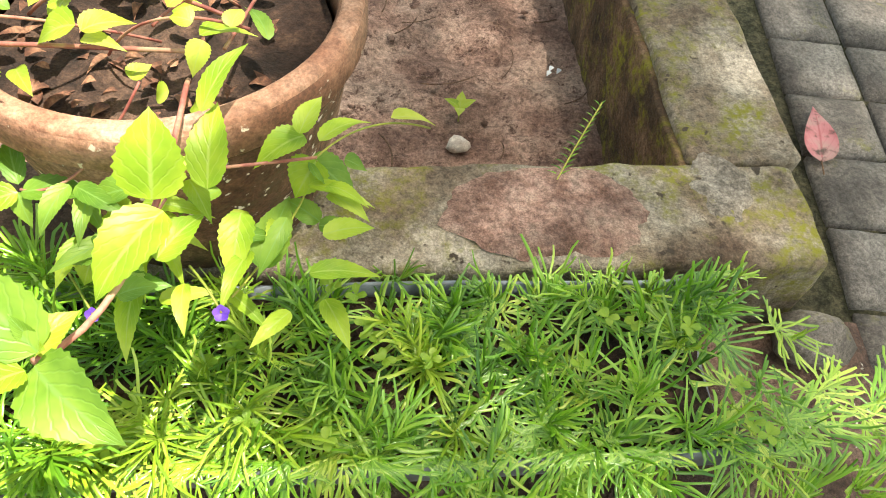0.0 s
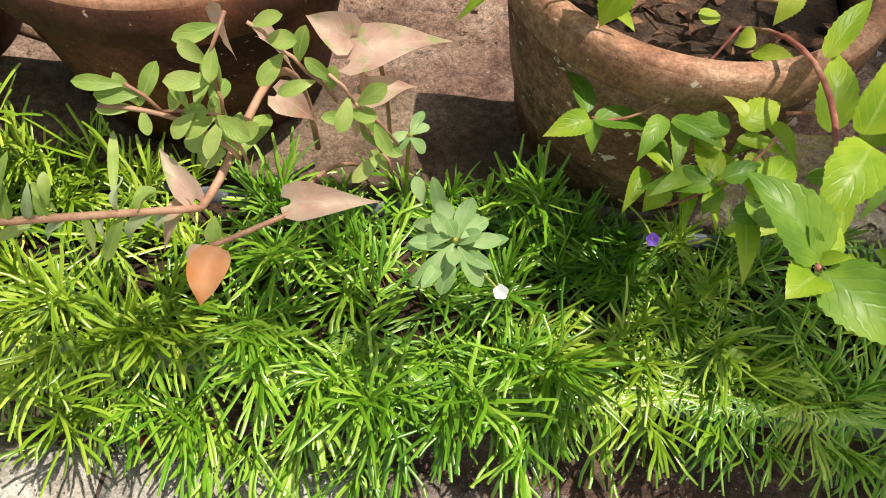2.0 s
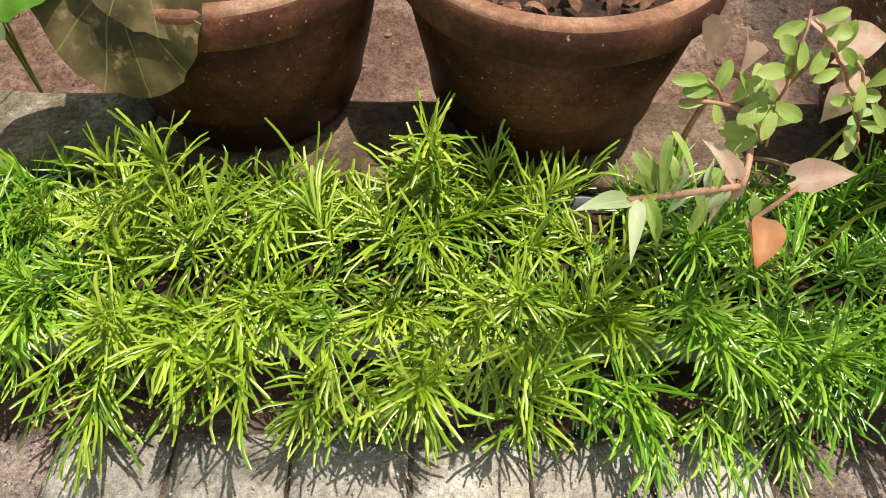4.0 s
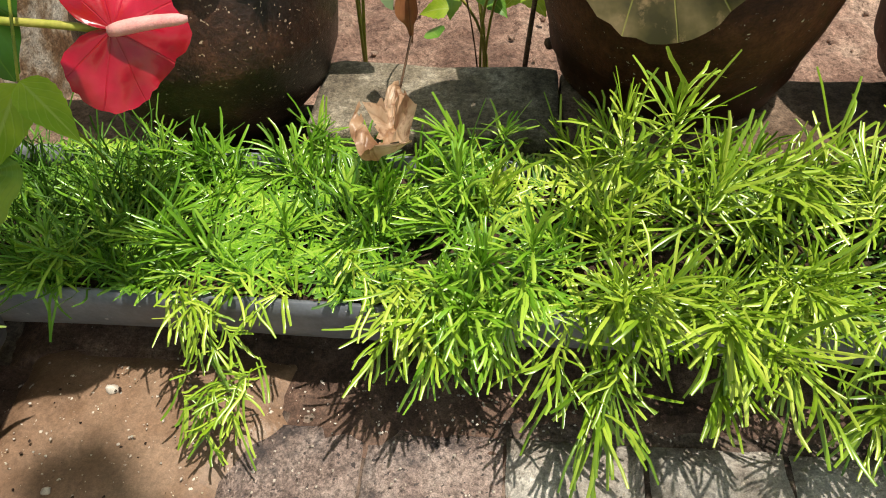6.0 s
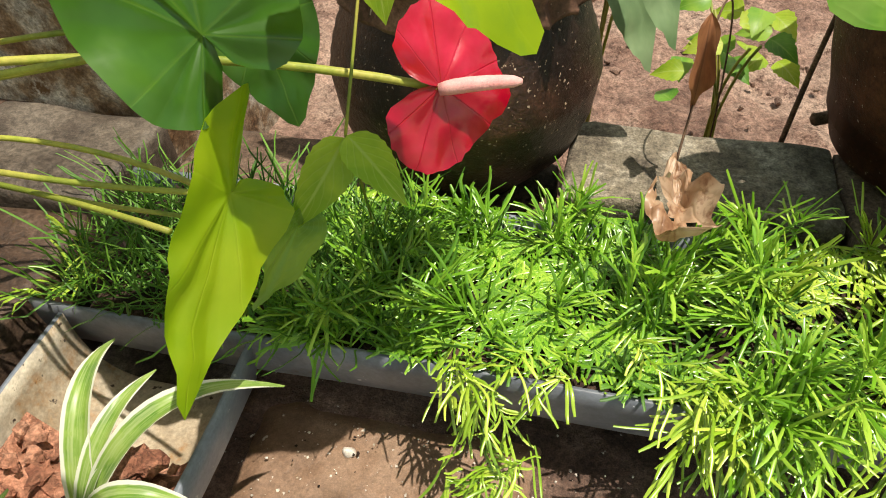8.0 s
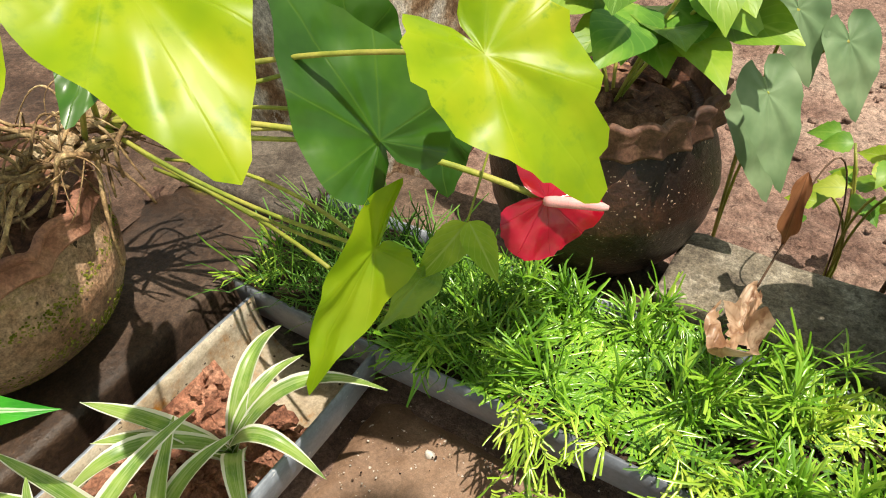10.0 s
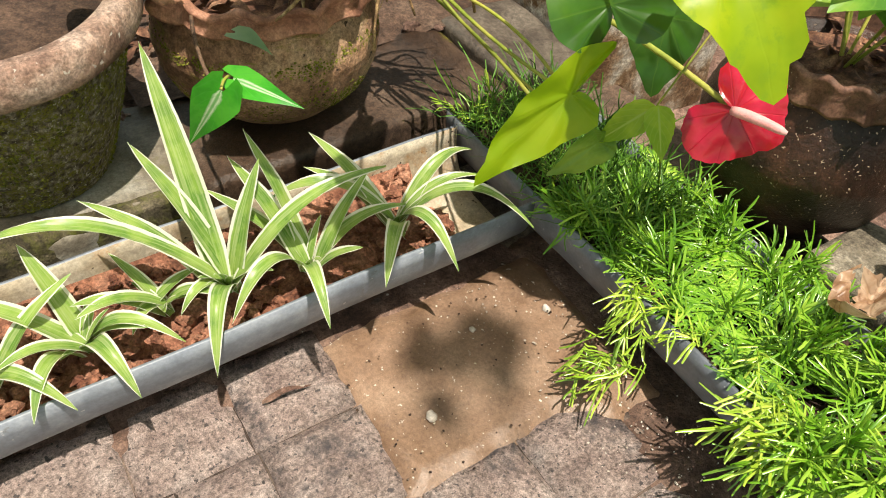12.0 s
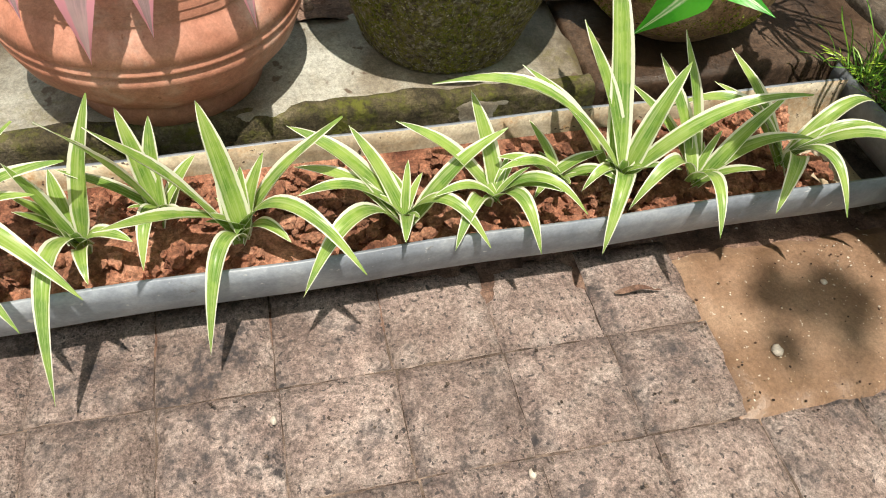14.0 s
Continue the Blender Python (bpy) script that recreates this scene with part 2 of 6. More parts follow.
def leafy(name, stops, scale=30, rough=.45, through=.35, vein=None, margin=None, per_island=False, spec=.4, centre=None, polar=0, dirt=None, bump=.15, streak=None, vein_amt=.13, edge_tint=None):
    """Leaf tissue: patchy colour, ribs across the UV's middle, light passing through."""
    m, nt, bsdf = nodes_of(name)
    vec = coords(nt, 1)
    fac = noise_node(nt, vec, scale, 4, .55)
    if per_island:
        g = nt.nodes.new("ShaderNodeNewGeometry")
        mm = nt.nodes.new("ShaderNodeMath")
        mm.operation = "MULTIPLY_ADD"
        mm.inputs[1].default_value, mm.inputs[2].default_value = .55, .22
        nt.links.new(g.outputs["Random Per Island"], mm.inputs[0])
        av = nt.nodes.new("ShaderNodeMath")
        av.operation = "MULTIPLY_ADD"
        av.inputs[1].default_value = .5
        nt.links.new(fac, av.inputs[0])
        half = nt.nodes.new("ShaderNodeMath")
        half.operation = "MULTIPLY"
        half.inputs[1].default_value = .5
        nt.links.new(mm.outputs[0], half.inputs[0])
        nt.links.new(half.outputs[0], av.inputs[2])
        fac = av.outputs[0]
    col = ramp_node(nt, fac, [(.5 + (p - .5) * .6, c) for p, c in stops])
    uvn = nt.nodes.new("ShaderNodeUVMap")
    sep = nt.nodes.new("ShaderNodeSeparateXYZ")
    nt.links.new(uvn.outputs[0], sep.inputs[0])
    u, v = sep.outputs[0], sep.outputs[1]

    def op(kind, a, b):
        n = nt.nodes.new("ShaderNodeMath")
        n.operation = kind
        for s, x in ((n.inputs[0], a), (n.inputs[1], b)):
            if isinstance(x, (int, float)):
                s.default_value = x
            else:
                nt.links.new(x, s)
        return n.outputs[0]
    height = fac
    if polar:
        saw = op("ABSOLUTE", op("SUBTRACT", op("FRACT", op("ADD", op("MULTIPLY", u, polar), .5), 0), .5), 0)
        line = op("MULTIPLY", op("SUBTRACT", 1, op("MINIMUM", op("MULTIPLY", op("MULTIPLY", saw, v), 46), 1)), vein_amt)
        col = mix_node(nt, op("MAXIMUM", line, 0), col, vein)
        height = op("ADD", op("MULTIPLY", fac, .6), line)
        if edge_tint:
            rim_f = ramp_node(nt, op("ADD", v, op("MULTIPLY", noise_node(nt, vec, 45, 4), .4)), [(1.10, (0, 0, 0)), (1.20, (1, 1, 1))])
            col = mix_node(nt, rim_f, col, edge_tint)
    else:
        off = op("ABSOLUTE", op("SUBTRACT", u, .5), 0)
        if streak:
            cx = nt.nodes.new("ShaderNodeCombineXYZ")
            nt.links.new(op("MULTIPLY", u, 14), cx.inputs[0])
            nt.links.new(op("MULTIPLY", v, 1.2), cx.inputs[1])
            nt.links.new(op("MULTIPLY", fac, 3), cx.inputs[2])
            col = mix_node(nt, ramp_node(nt, noise_node(nt, cx.outputs[0], 1.0, 3), [(.42, (0, 0, 0)), (.70, (.6, .6, .6))]), col, streak)
        if margin:
            jag = op("MULTIPLY_ADD", noise_node(nt, vec, 90, 2), .1)
            edge = ramp_node(nt, op("ADD", off, op("MULTIPLY", noise_node(nt, vec, 60, 2), .08)), [(margin[1] - .015, (0, 0, 0)), (margin[1] + .02, (1, 1, 1))])
            col = mix_node(nt, edge, col, margin[0])
        if centre:
            mid = ramp_node(nt, op("ADD", off, op("MULTIPLY", noise_node(nt, vec, 120, 3), .06)), [(centre[1], (1, 1, 1)), (centre[1] + .06, (0, 0, 0))])
            col = mix_node(nt, mid, col, centre[0])
        if vein:
            rib = ramp_node(nt, off, [(.015, (.8, .8, .8)), (.05, (0, 0, 0))])
            diag = op("ABSOLUTE", op("SUBTRACT", op("FRACT", op("SUBTRACT", op("MULTIPLY", v, 6), op("MULTIPLY", off, 5)), 0), .5), 0)
            side_rib = ramp_node(nt, diag, [(.02, (.28, .28, .28)), (.12, (0, 0, 0))])
            col = mix_node(nt, rib, mix_node(nt, side_rib, col, vein), vein)
            height = op("ADD", fac, op("MULTIPLY", op("MINIMUM", diag, .16), 2))
    if dirt:
        df = ramp_node(nt, noise_node(nt, vec, 70, 5), [(.55, (0, 0, 0)), (.68, (1, 1, 1))])
        col = mix_node(nt, df, col, dirt)
    nt.links.new(col, bsdf.inputs["Base Color"])
    bsdf.inputs["Roughness"].default_value = rough
    bsdf.inputs["Specular IOR Level"].default_value = spec
    b = nt.nodes.new("ShaderNodeBump")
    b.inputs["Strength"].default_value, b.inputs["Distance"].default_value = bump, .002
    nt.links.new(height, b.inputs["Height"])
    nt.links.new(b.outputs[0], bsdf.inputs["Normal"])
    tr = nt.nodes.new("ShaderNodeBsdfTranslucent")
    nt.links.new(col, tr.inputs[0])
    mx = nt.nodes.new("ShaderNodeMixShader")
    mx.inputs[0].default_value = through
    nt.links.new(bsdf.outputs[0], mx.inputs[1])
    nt.links.new(tr.outputs[0], mx.inputs[2])
    nt.links.new(mx.outputs[0], nt.nodes["Material Output"].inputs[0])
    return m


MOSS = (.21, .20, .018)
concrete = surface("kerb_concrete", [(.15, (.10, .06, .038)), (.40, (.22, .165, .115)), (.6, (.31, .26, .20)), (.85, (.44, .38, .31))], 12, 140, .9, .9, .004, MOSS, 9, (.49, .60), ((.07, .05, .035), 55, .66))
# Mud-stained concrete, painted darker for the shade of pots and creeper.
kerb_mud_shade = surface("shaded_muddy_concrete", [(.3, (.075, .046, .030)), (.5, (.14, .092, .064)), (.72, (.24, .168, .12))], 10, 150, .92, .7, .004, (.07, .05, .035), 14, (.52, .66))
wet_slab = surface("wet_concrete", [(.25, (.13, .105, .075)), (.42, (.225, .195, .15)), (.58, (.32, .305, .26)), (.75, (.43, .425, .38))], 7, 170, .7, .6, .003, (.14, .125, .035), 9, (.54, .66), ((.12, .085, .06), 45, .66), rough_wet=.35, grit=0.6)
bed_mud = surface("bed_mud", [(.3, (.21, .122, .092)), (.5, (.35, .22, .168)), (.7, (.45, .315, .245))], 9, 120, .95, 1.0, .010, (.10, .052, .038), 42, (.53, .60))
dark_soil = surface("dark_soil", [(.3, (.026, .015, .010)), (.5, (.060, .034, .023)), (.7, (.11, .065, .043))], 25, 140, .95, 1, .006)
red_soil = surface("red_soil", [(.25, (.16, .06, .036)), (.5, (.33, .145, .088)), (.75, (.48, .245, .16))], 22, 120, .95, 1, .006)
paver_mat = surface("stamped_paver", [(.15, (.22, .160, .145)), (.4, (.36, .270, .240)), (.6, (.44, .342, .306)), (.85, (.54, .443, .406))], 30, 230, .62, 1.0, .006, (.075, .066, .070), 13, (.50, .63), ((.10, .082, .08), 200, .625), rough_wet=.36, grit=1.2)
pale_paver = surface("pale_worn_paver", [(.15, (.30, .25, .215)), (.4, (.44, .39, .34)), (.6, (.54, .50, .45)), (.85, (.66, .62, .57))], 22, 200, .7, .8, .005, (.20, .16, .14), 12, (.56, .66), rough_wet=.45, grit=.8)
dark_paver = surface("dark_paver", [(.25, (.10, .085, .075)), (.5, (.185, .16, .14)), (.75, (.29, .255, .225))], 13, 200, .75, .8, .003, MOSS, 12, (.58, .70))
joint_mat = surface("joint_soil", [(.3, (.06, .042, .034)), (.5, (.13, .095, .076)), (.7, (.24, .18, .145))], 30, 150, .95, 1, .004)
ground_mat = surface("dirty_concrete", [(.28, (.12, .09, .075)), (.45, (.25, .20, .165)), (.6, (.38, .33, .28)), (.75, (.50, .46, .41))], 9, 190, .85, .6, .003)
wet_sand = surface("wet_sand", [(.25, (.19, .112, .068)), (.5, (.265, .165, .107)), (.75, (.325, .215, .145))], 14, 260, .55, .35, .002, (.08, .05, .032), 40, (.62, .70), specks=((.60, .54, .46), 170, .685), rough_wet=.3, grit=0.5)
# Wet grit; its dark tone also carries the troughs' shade on the ground.
grit_and_shade = surface("wet_grit_with_shade", [(.3, (.085, .048, .034)), (.5, (.15, .088, .064)), (.7, (.23, .145, .108))], 22, 220, .75, .8, .003, specks=((.62, .56, .48), 170, .70))
pipe_grey = surface("grey_pipe", [(.3, (.16, .178, .215)), (.5, (.215, .238, .28)), (.7, (.285, .305, .345))], 10, 90, .42, .15, .001, (.12, .10, .08), 30, (.60, .72), ((.42, .43, .45), 110, .69), spec=.5, grit=0.3)
pipe_cream = surface("stained_pipe_lining", [(.3, (.38, .29, .19)), (.5, (.50, .42, .31)), (.7, (.58, .51, .40))], 14, 120, .6, .3, .002, (.36, .15, .02), 13, (.53, .66), ((.06, .04, .03), 120, .66), grit=0.5)
terracotta = surface("terracotta_rim", [(.3, (.070, .023, .012)), (.5, (.115, .039, .020)), (.7, (.185, .070, .038))], 13, 130, .8, .5, .002, (.13, .065, .035), 9, (.54, .68), ((.5, .36, .27), 150, .69), grit=0.7)
pot_dark = surface("algae_stained_terracotta", [(.3, (.034, .011, .006)), (.5, (.075, .026, .014)), (.7, (.14, .053, .028))], 9, 120, .6, .5, .002, (.024, .028, .008), 12, (.56, .68), ((.50, .42, .34), 260, .69), grit=0.7, rough_wet=.5, spec=.2)
pot_pale = surface("weathered_terracotta", [(.3, (.10, .045, .026)), (.5, (.19, .098, .057)), (.7, (.31, .185, .118))], 10, 130, .85, .9, .003, (.085, .06, .028), 11, (.50, .62), ((.72, .64, .52), 120, .65), grit=0.9)
# Rim tops, bleached and painted sunlit; rim_brown paints the rim's shaded outer side.
rim_pale = surface("bleached_sunlit_rim", [(.3, (.28, .13, .078)), (.5, (.40, .215, .137)), (.7, (.55, .36, .255))], 12, 130, .85, .6, .002, (.30, .15, .09), 18, (.56, .68), grit=0.8)
rim_brown = surface("shaded_rim_side", [(.3, (.17, .078, .045)), (.5, (.26, .130, .078)), (.7, (.37, .215, .14))], 12, 130, .8, .6, .002, (.11, .06, .035), 12, (.52, .66), ((.66, .56, .44), 150, .67), grit=.8)
rim_tan = surface("sunlit_terracotta_top", [(.3, (.22, .10, .058)), (.5, (.31, .155, .097)), (.7, (.43, .255, .175))], 14, 130, .8, .5, .002, (.20, .10, .06), 16, (.56, .68), grit=.6)
bowl_dark = surface("dark_clay_bowl", [(.3, (.016, .008, .006)), (.5, (.040, .018, .012)), (.7, (.10, .042, .025))], 11, 140, .42, .6, .003, specks=((.42, .31, .23), 300, .665), rough_wet=.3, grit=0.9)
bowl_rim = surface("clay_bowl_rim", [(.3, (.085, .042, .028)), (.5, (.15, .075, .050)), (.7, (.24, .13, .09))], 18, 130, .65, .5, .002, specks=((.5, .4, .32), 180, .70), grit=0.8)
bowl_mossy = surface("mossy_clay_bowl", [(.3, (.24, .125, .070)), (.5, (.40, .235, .14)), (.7, (.52, .35, .23))], 10, 130, .85, .9, .005, (.20, .17, .03), 16, (.54, .62), ((.05, .03, .02), 120, .68), band=4.0)
rim_red = surface("red_clay_rim", [(.3, (.20, .085, .052)), (.5, (.31, .145, .092)), (.7, (.42, .225, .15))], 18, 130, .75, .5, .002, (.12, .055, .035), 20, (.55, .66), grit=0.7)
moss_pot = surface("mossy_cement_pot", [(.3, (.09, .065, .038)), (.5, (.24, .19, .12)), (.7, (.50, .43, .32))], 170, 330, .95, 1.0, .012, (.27, .25, .014), 120, (.47, .53), ((.70, .64, .50), 260, .635))
cement_rim = surface("cement_rim", [(.3, (.17, .095, .07)), (.5, (.28, .175, .13)), (.7, (.38, .275, .22))], 16, 140, .85, .8, .003, (.12, .09, .07), 20, (.55, .66), ((.5, .44, .38), 130, .67))
red_pot = surface("red_terracotta_pot", [(.3, (.42, .175, .115)), (.5, (.53, .255, .18)), (.7, (.61, .35, .265))], 8, 140, .65, .35, .0015, (.60, .45, .38), 8, (.52, .72), ((.30, .14, .09), 130, .68), grit=0.35)
cement_wall = surface("stained_cement", [(.3, (.16, .085, .04)), (.45, (.30, .20, .12)), (.58, (.46, .39, .31)), (.75, (.62, .58, .52))], 16, 120, .9, .9, .005, (.13, .065, .022), 17, (.48, .60), grit=1.0)
red_fruit = surface("red_fruit_skin", [(.3, (.10, .012, .010)), (.5, (.20, .022, .016)), (.7, (.30, .05, .03))], 60, 200, .35, .2, .001, grit=.3)
pink_stone = surface("pinkish_stone", [(.3, (.25, .185, .165)), (.7, (.39, .31, .285))], 60, 200, .7, .4, .001, grit=.4)
stone_mat = surface("pale_pebble", [(.3, (.45, .38, .32)), (.7, (.68, .62, .55))], 60, 200, .8, .4, .001, grit=0.5)
bark = surface("brown_twig", [(.3, (.09, .05, .03)), (.7, (.22, .13, .08))], 60, 200, .85, .6, .002)
root_mat = surface("pale_root", [(.2, (.14, .075, .035)), (.5, (.30, .19, .09)), (.8, (.46, .34, .18))], 40, 160, .8, .6, .002, (.16, .08, .04), 30, (.54, .66))
rhizome_mat = surface("pale_rhizome", [(.25, (.22, .13, .065)), (.5, (.42, .29, .16)), (.75, (.60, .47, .30))], 70, 180, .85, .8, .003, (.15, .08, .04), 40, (.56, .68))
litter_mat = surface("leaf_litter", [(.3, (.065, .026, .015)), (.5, (.15, .066, .036)), (.7, (.27, .14, .08))], 45, 160, .8, .4, .002)

grass_mat = leafy("needle_leaf", [(.1, (.050, .135, .008)), (.5, (.27, .43, .022)), (.9, (.60, .68, .11))], 9, .30, .10, per_island=True, spec=.75)
# Dark blade green; in the undergrowth it also paints the shade of the gaps.
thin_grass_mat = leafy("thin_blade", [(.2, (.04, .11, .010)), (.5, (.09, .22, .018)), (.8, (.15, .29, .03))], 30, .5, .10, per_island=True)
spider_mat = leafy("striped_leaf", [(.3, (.13, .27, .035)), (.5, (.22, .37, .05)), (.7, (.32, .46, .09))], 40, .34, .30, margin=((.82, .82, .68), .418), streak=(.55, .62, .30))
anth_dark = leafy("dark_heart_leaf", [(.2, (.024, .080, .006)), (.5, (.040, .120, .010)), (.8, (.075, .175, .018))], 16, .30, .2, vein=(.22, .34, .03), polar=8, spec=.5, bump=.5)
anth_light = leafy("yellow_green_heart_leaf", [(.15, (.18, .33, .004)), (.5, (.32, .45, .005)), (.85, (.50, .55, .012))], 14, .36, .42, vein=(.44, .53, .05), polar=8, spec=.35, bump=.6, dirt=(.24, .38, .01), vein_amt=.08)
anth_mid = leafy("olive_heart_leaf", [(.2, (.16, .32, .005)), (.5, (.26, .41, .007)), (.8, (.37, .49, .015))], 12, .35, .50, vein=(.44, .50, .05), polar=8, spec=.4, bump=.5)
spathe_mat = leafy("red_spathe", [(.3, (.30, .002, .014)), (.5, (.40, .004, .024)), (.7, (.50, .012, .045))], 26, .20, .10, vein=(.28, .003, .015), polar=9, spec=.6, bump=1.0)
spadix_mat = surface("pink_spadix", [(.3, (.72, .30, .30)), (.7, (.82, .44, .43))], 60, 700, .55, .5, .001, grit=0.25)
petiole_mat = surface("green_petiole", [(.3, (.20, .25, .03)), (.5, (.32, .34, .05)), (.7, (.42, .38, .08))], 20, 120, .5, .2, .001, grit=0.3)
red_stem = surface("red_stem", [(.3, (.26, .075, .06)), (.5, (.38, .15, .11)), (.7, (.46, .28, .17))], 40, 120, .5, .2, .001, grit=0.3)
pink_stem = surface("pink_stem", [(.3, (.40, .20, .13)), (.7, (.55, .32, .22))], 40, 120, .5, .2, .001, grit=0.3)
trail_mat = leafy("fresh_serrate_leaf", [(.25, (.24, .40, .02)), (.5, (.39, .53, .035)), (.75, (.54, .63, .10))], 24, .42, .40, vein=(.42, .54, .11), bump=.3)
trail_dark = leafy("shaded_serrate_leaf", [(.3, (.10, .22, .018)), (.5, (.17, .31, .03)), (.7, (.26, .40, .05))], 24, .42, .35, vein=(.22, .38, .08), bump=.3)
trail_yellow = leafy("young_yellow_leaf", [(.3, (.42, .52, .03)), (.7, (.60, .65, .12))], 24, .42, .42, vein=(.5, .58, .14), bump=.3)
pink_mat = leafy("pink_arrow_leaf", [(.25, (.52, .28, .22)), (.5, (.66, .44, .36)), (.75, (.72, .58, .45))], 34, .45, .38, vein=(.67, .47, .38), dirt=(.40, .44, .18), bump=.2)
orange_mat = leafy("orange_leaf", [(.3, (.62, .22, .06)), (.7, (.70, .36, .20))], 30, .5, .3)
sprig_mat = leafy("oval_green_leaf", [(.3, (.24, .36, .07)), (.5, (.36, .48, .11)), (.7, (.50, .58, .19))], 30, .42, .35, vein=(.40, .52, .16), bump=.3)
grey_sprig = leafy("grey_green_leaf", [(.3, (.19, .33, .11)), (.5, (.28, .44, .16)), (.7, (.38, .52, .22))], 30, .55, .3, vein=(.4, .52, .25))
pale_sprig = leafy("pale_grey_green_leaf", [(.3, (.36, .47, .22)), (.5, (.48, .57, .32)), (.7, (.60, .66, .44))], 30, .5, .3, vein=(.56, .62, .40), bump=.2)
arrow_mat = leafy("white_veined_leaf", [(.3, (.03, .26, .012)), (.5, (.05, .36, .016)), (.7, (.09, .44, .03))], 30, .35, .25, vein=(.08, .38, .05), centre=((.62, .74, .50), .085))
begonia_mat = leafy("fading_round_leaf", [(.3, (.050, .042, .014)), (.5, (.09, .072, .024)), (.7, (.16, .12, .055))], 30, .6, .08, vein=(.40, .40, .10), polar=12, dirt=(.26, .18, .09), bump=.5, vein_amt=.5, edge_tint=(.46, .34, .24))
dry_mat = leafy("dry_leaf", [(.25, (.23, .11, .055)), (.45, (.42, .245, .145)), (.7, (.56, .39, .27))], 34, .42, .22, vein=(.30, .16, .08), spec=.5, bump=.6, dirt=(.20, .09, .045))
dry_dark = leafy("dry_rust_leaf", [(.3, (.16, .055, .025)), (.7, (.34, .14, .06))], 28, .7, .15, vein=(.18, .07, .03))
red_leaf_mat = leafy("fallen_red_leaf", [(.3, (.42, .13, .14)), (.5, (.50, .20, .21)), (.7, (.42, .24, .22))], 30, .6, .15, vein=(.36, .10, .11), dirt=(.10, .06, .05))
purple_mat = leafy("purple_petal", [(.3, (.07, .02, .34)), (.7, (.19, .08, .52))], 120, .5, .25)
white_mat = leafy("white_petal", [(.3, (.72, .74, .76)), (.7, (.80, .82, .84))], 120, .5, .3)
croton_mat = leafy("pink_striped_leaf", [(.3, (.34, .24, .26)), (.5, (.46, .32, .34)), (.7, (.54, .38, .40))], 20, .45, .25, margin=((.72, .32, .40), .31), streak=(.62, .40, .44))
lilac_mat = leafy("lilac_petal", [(.3, (.40, .24, .45)), (.7, (.58, .40, .60))], 60, .5, .3)
grey_leaf = leafy("grey_heart_leaf", [(.3, (.13, .22, .10)), (.5, (.19, .29, .14)), (.7, (.26, .36, .19))], 14, .5, .25, vein=(.24, .33, .16), polar=9)
plain_leaf = leafy("shrub_leaf", [(.3, (.08, .22, .02)), (.5, (.15, .33, .03)), (.7, (.27, .43, .05))], 20, .42, .3, vein=(.22, .38, .06))

shrub_light = leafy("light_shrub_leaf", [(.3, (.16, .30, .02)), (.5, (.24, .39, .03)), (.7, (.34, .47, .05))], 20, .42, .3, vein=(.30, .43, .06), bump=.2)

# ---- setting: ground, bed, kerb, ledge ----
g = bmesh.new()
for x0, x1, y0, y1 in ((-150, 150, -150, .2), (-150, -.5, .2, 1.6), (1.7, 150, .2, 1.6), (-150, 150, 1.6, 150)):
    g.faces.new([g.verts.new(p) for p in ((x0, y0, -.014), (x1, y0, -.014), (x1, y1, -.014), (x0, y1, -.014))])
ground = tagged(part("ground", g, ground_mat, smooth=False), "dirty grey concrete ground with pale worn patches", "ground", kind="structure")

bed = tagged(part("soil_bed", sheet_bm(-.5, 1.7, .18, 1.62, -.08, .010, lambda x, y: .012 * vnoise((x, y, 0), 7) + .009 * vnoise((x, y, 0), 22, 3) + .006 * vnoise((x, y, 1), 55, 5) + .004 * vnoise((x, y, 1), 120, 7)), bed_mud), "reddish brown dried mud in the planting bed", "soil", kind="structure")

kerb_front = tagged(part("kerb_front", slab_bm(1.129, 1.752, .172, .292, -.09, .095, .02, .0045, .008, 1), concrete), "mossy concrete kerb in front of the bed", "kerb", kind="structure")
kerb_mid = tagged(part("kerb_middle", slab_bm(.412, 1.125, .178, .292, -.09, .094, .02, .0045, .006, 2), kerb_mud_shade), "mud-stained concrete kerb, darkened for the shade below the pots", "kerb", kind="structure")
kerb_block = tagged(part("kerb_block", slab_bm(.190, .408, .190, .292, -.09, .098, .018, .004, .006, 22), surface("lichen_concrete", [(.25, (.10, .08, .06)), (.5, (.22, .185, .135)), (.75, (.44, .39, .31))], 22, 150, .9, .9, .005, (.075, .06, .042), 11, (.48, .60))), "lichen-grey concrete kerb block", "kerb", kind="structure")
kerb_side = tagged(part("kerb_side", slab_bm(1.648, 1.768, .295, 1.62, -.09, .094, .022, .0045, .008, 3), concrete), "mossy concrete kerb beside the pavers", "kerb", kind="structure")
ledge_brown = surface("muddy_concrete", [(.25, (.028, .016, .010)), (.5, (.056, .033, .021)), (.75, (.10, .065, .044))], 8, 150, .8, .6, .003, MOSS, 9, (.62, .72), rough_wet=.4)
wall_moss = surface("mossy_render", [(.3, (.05, .028, .014)), (.5, (.11, .062, .034)), (.7, (.18, .105, .06))], 16, 130, .9, 1, .006, (.22, .20, .015), 15, (.48, .60))
tagged(part("kerb_wall", slab_bm(1.640, 1.650, .296, 1.62, -.1, .086, .018, .004, .003, 12), wall_moss), "dark mossy inner face of the kerb", "kerb", kind="structure")
tagged(part("kerb_low", slab_bm(-.18, .183, .168, .29, -.1, .048, .02, .004, .006, 13), kerb_mud_shade), "low mud-stained kerb behind the trough", "kerb", kind="structure")
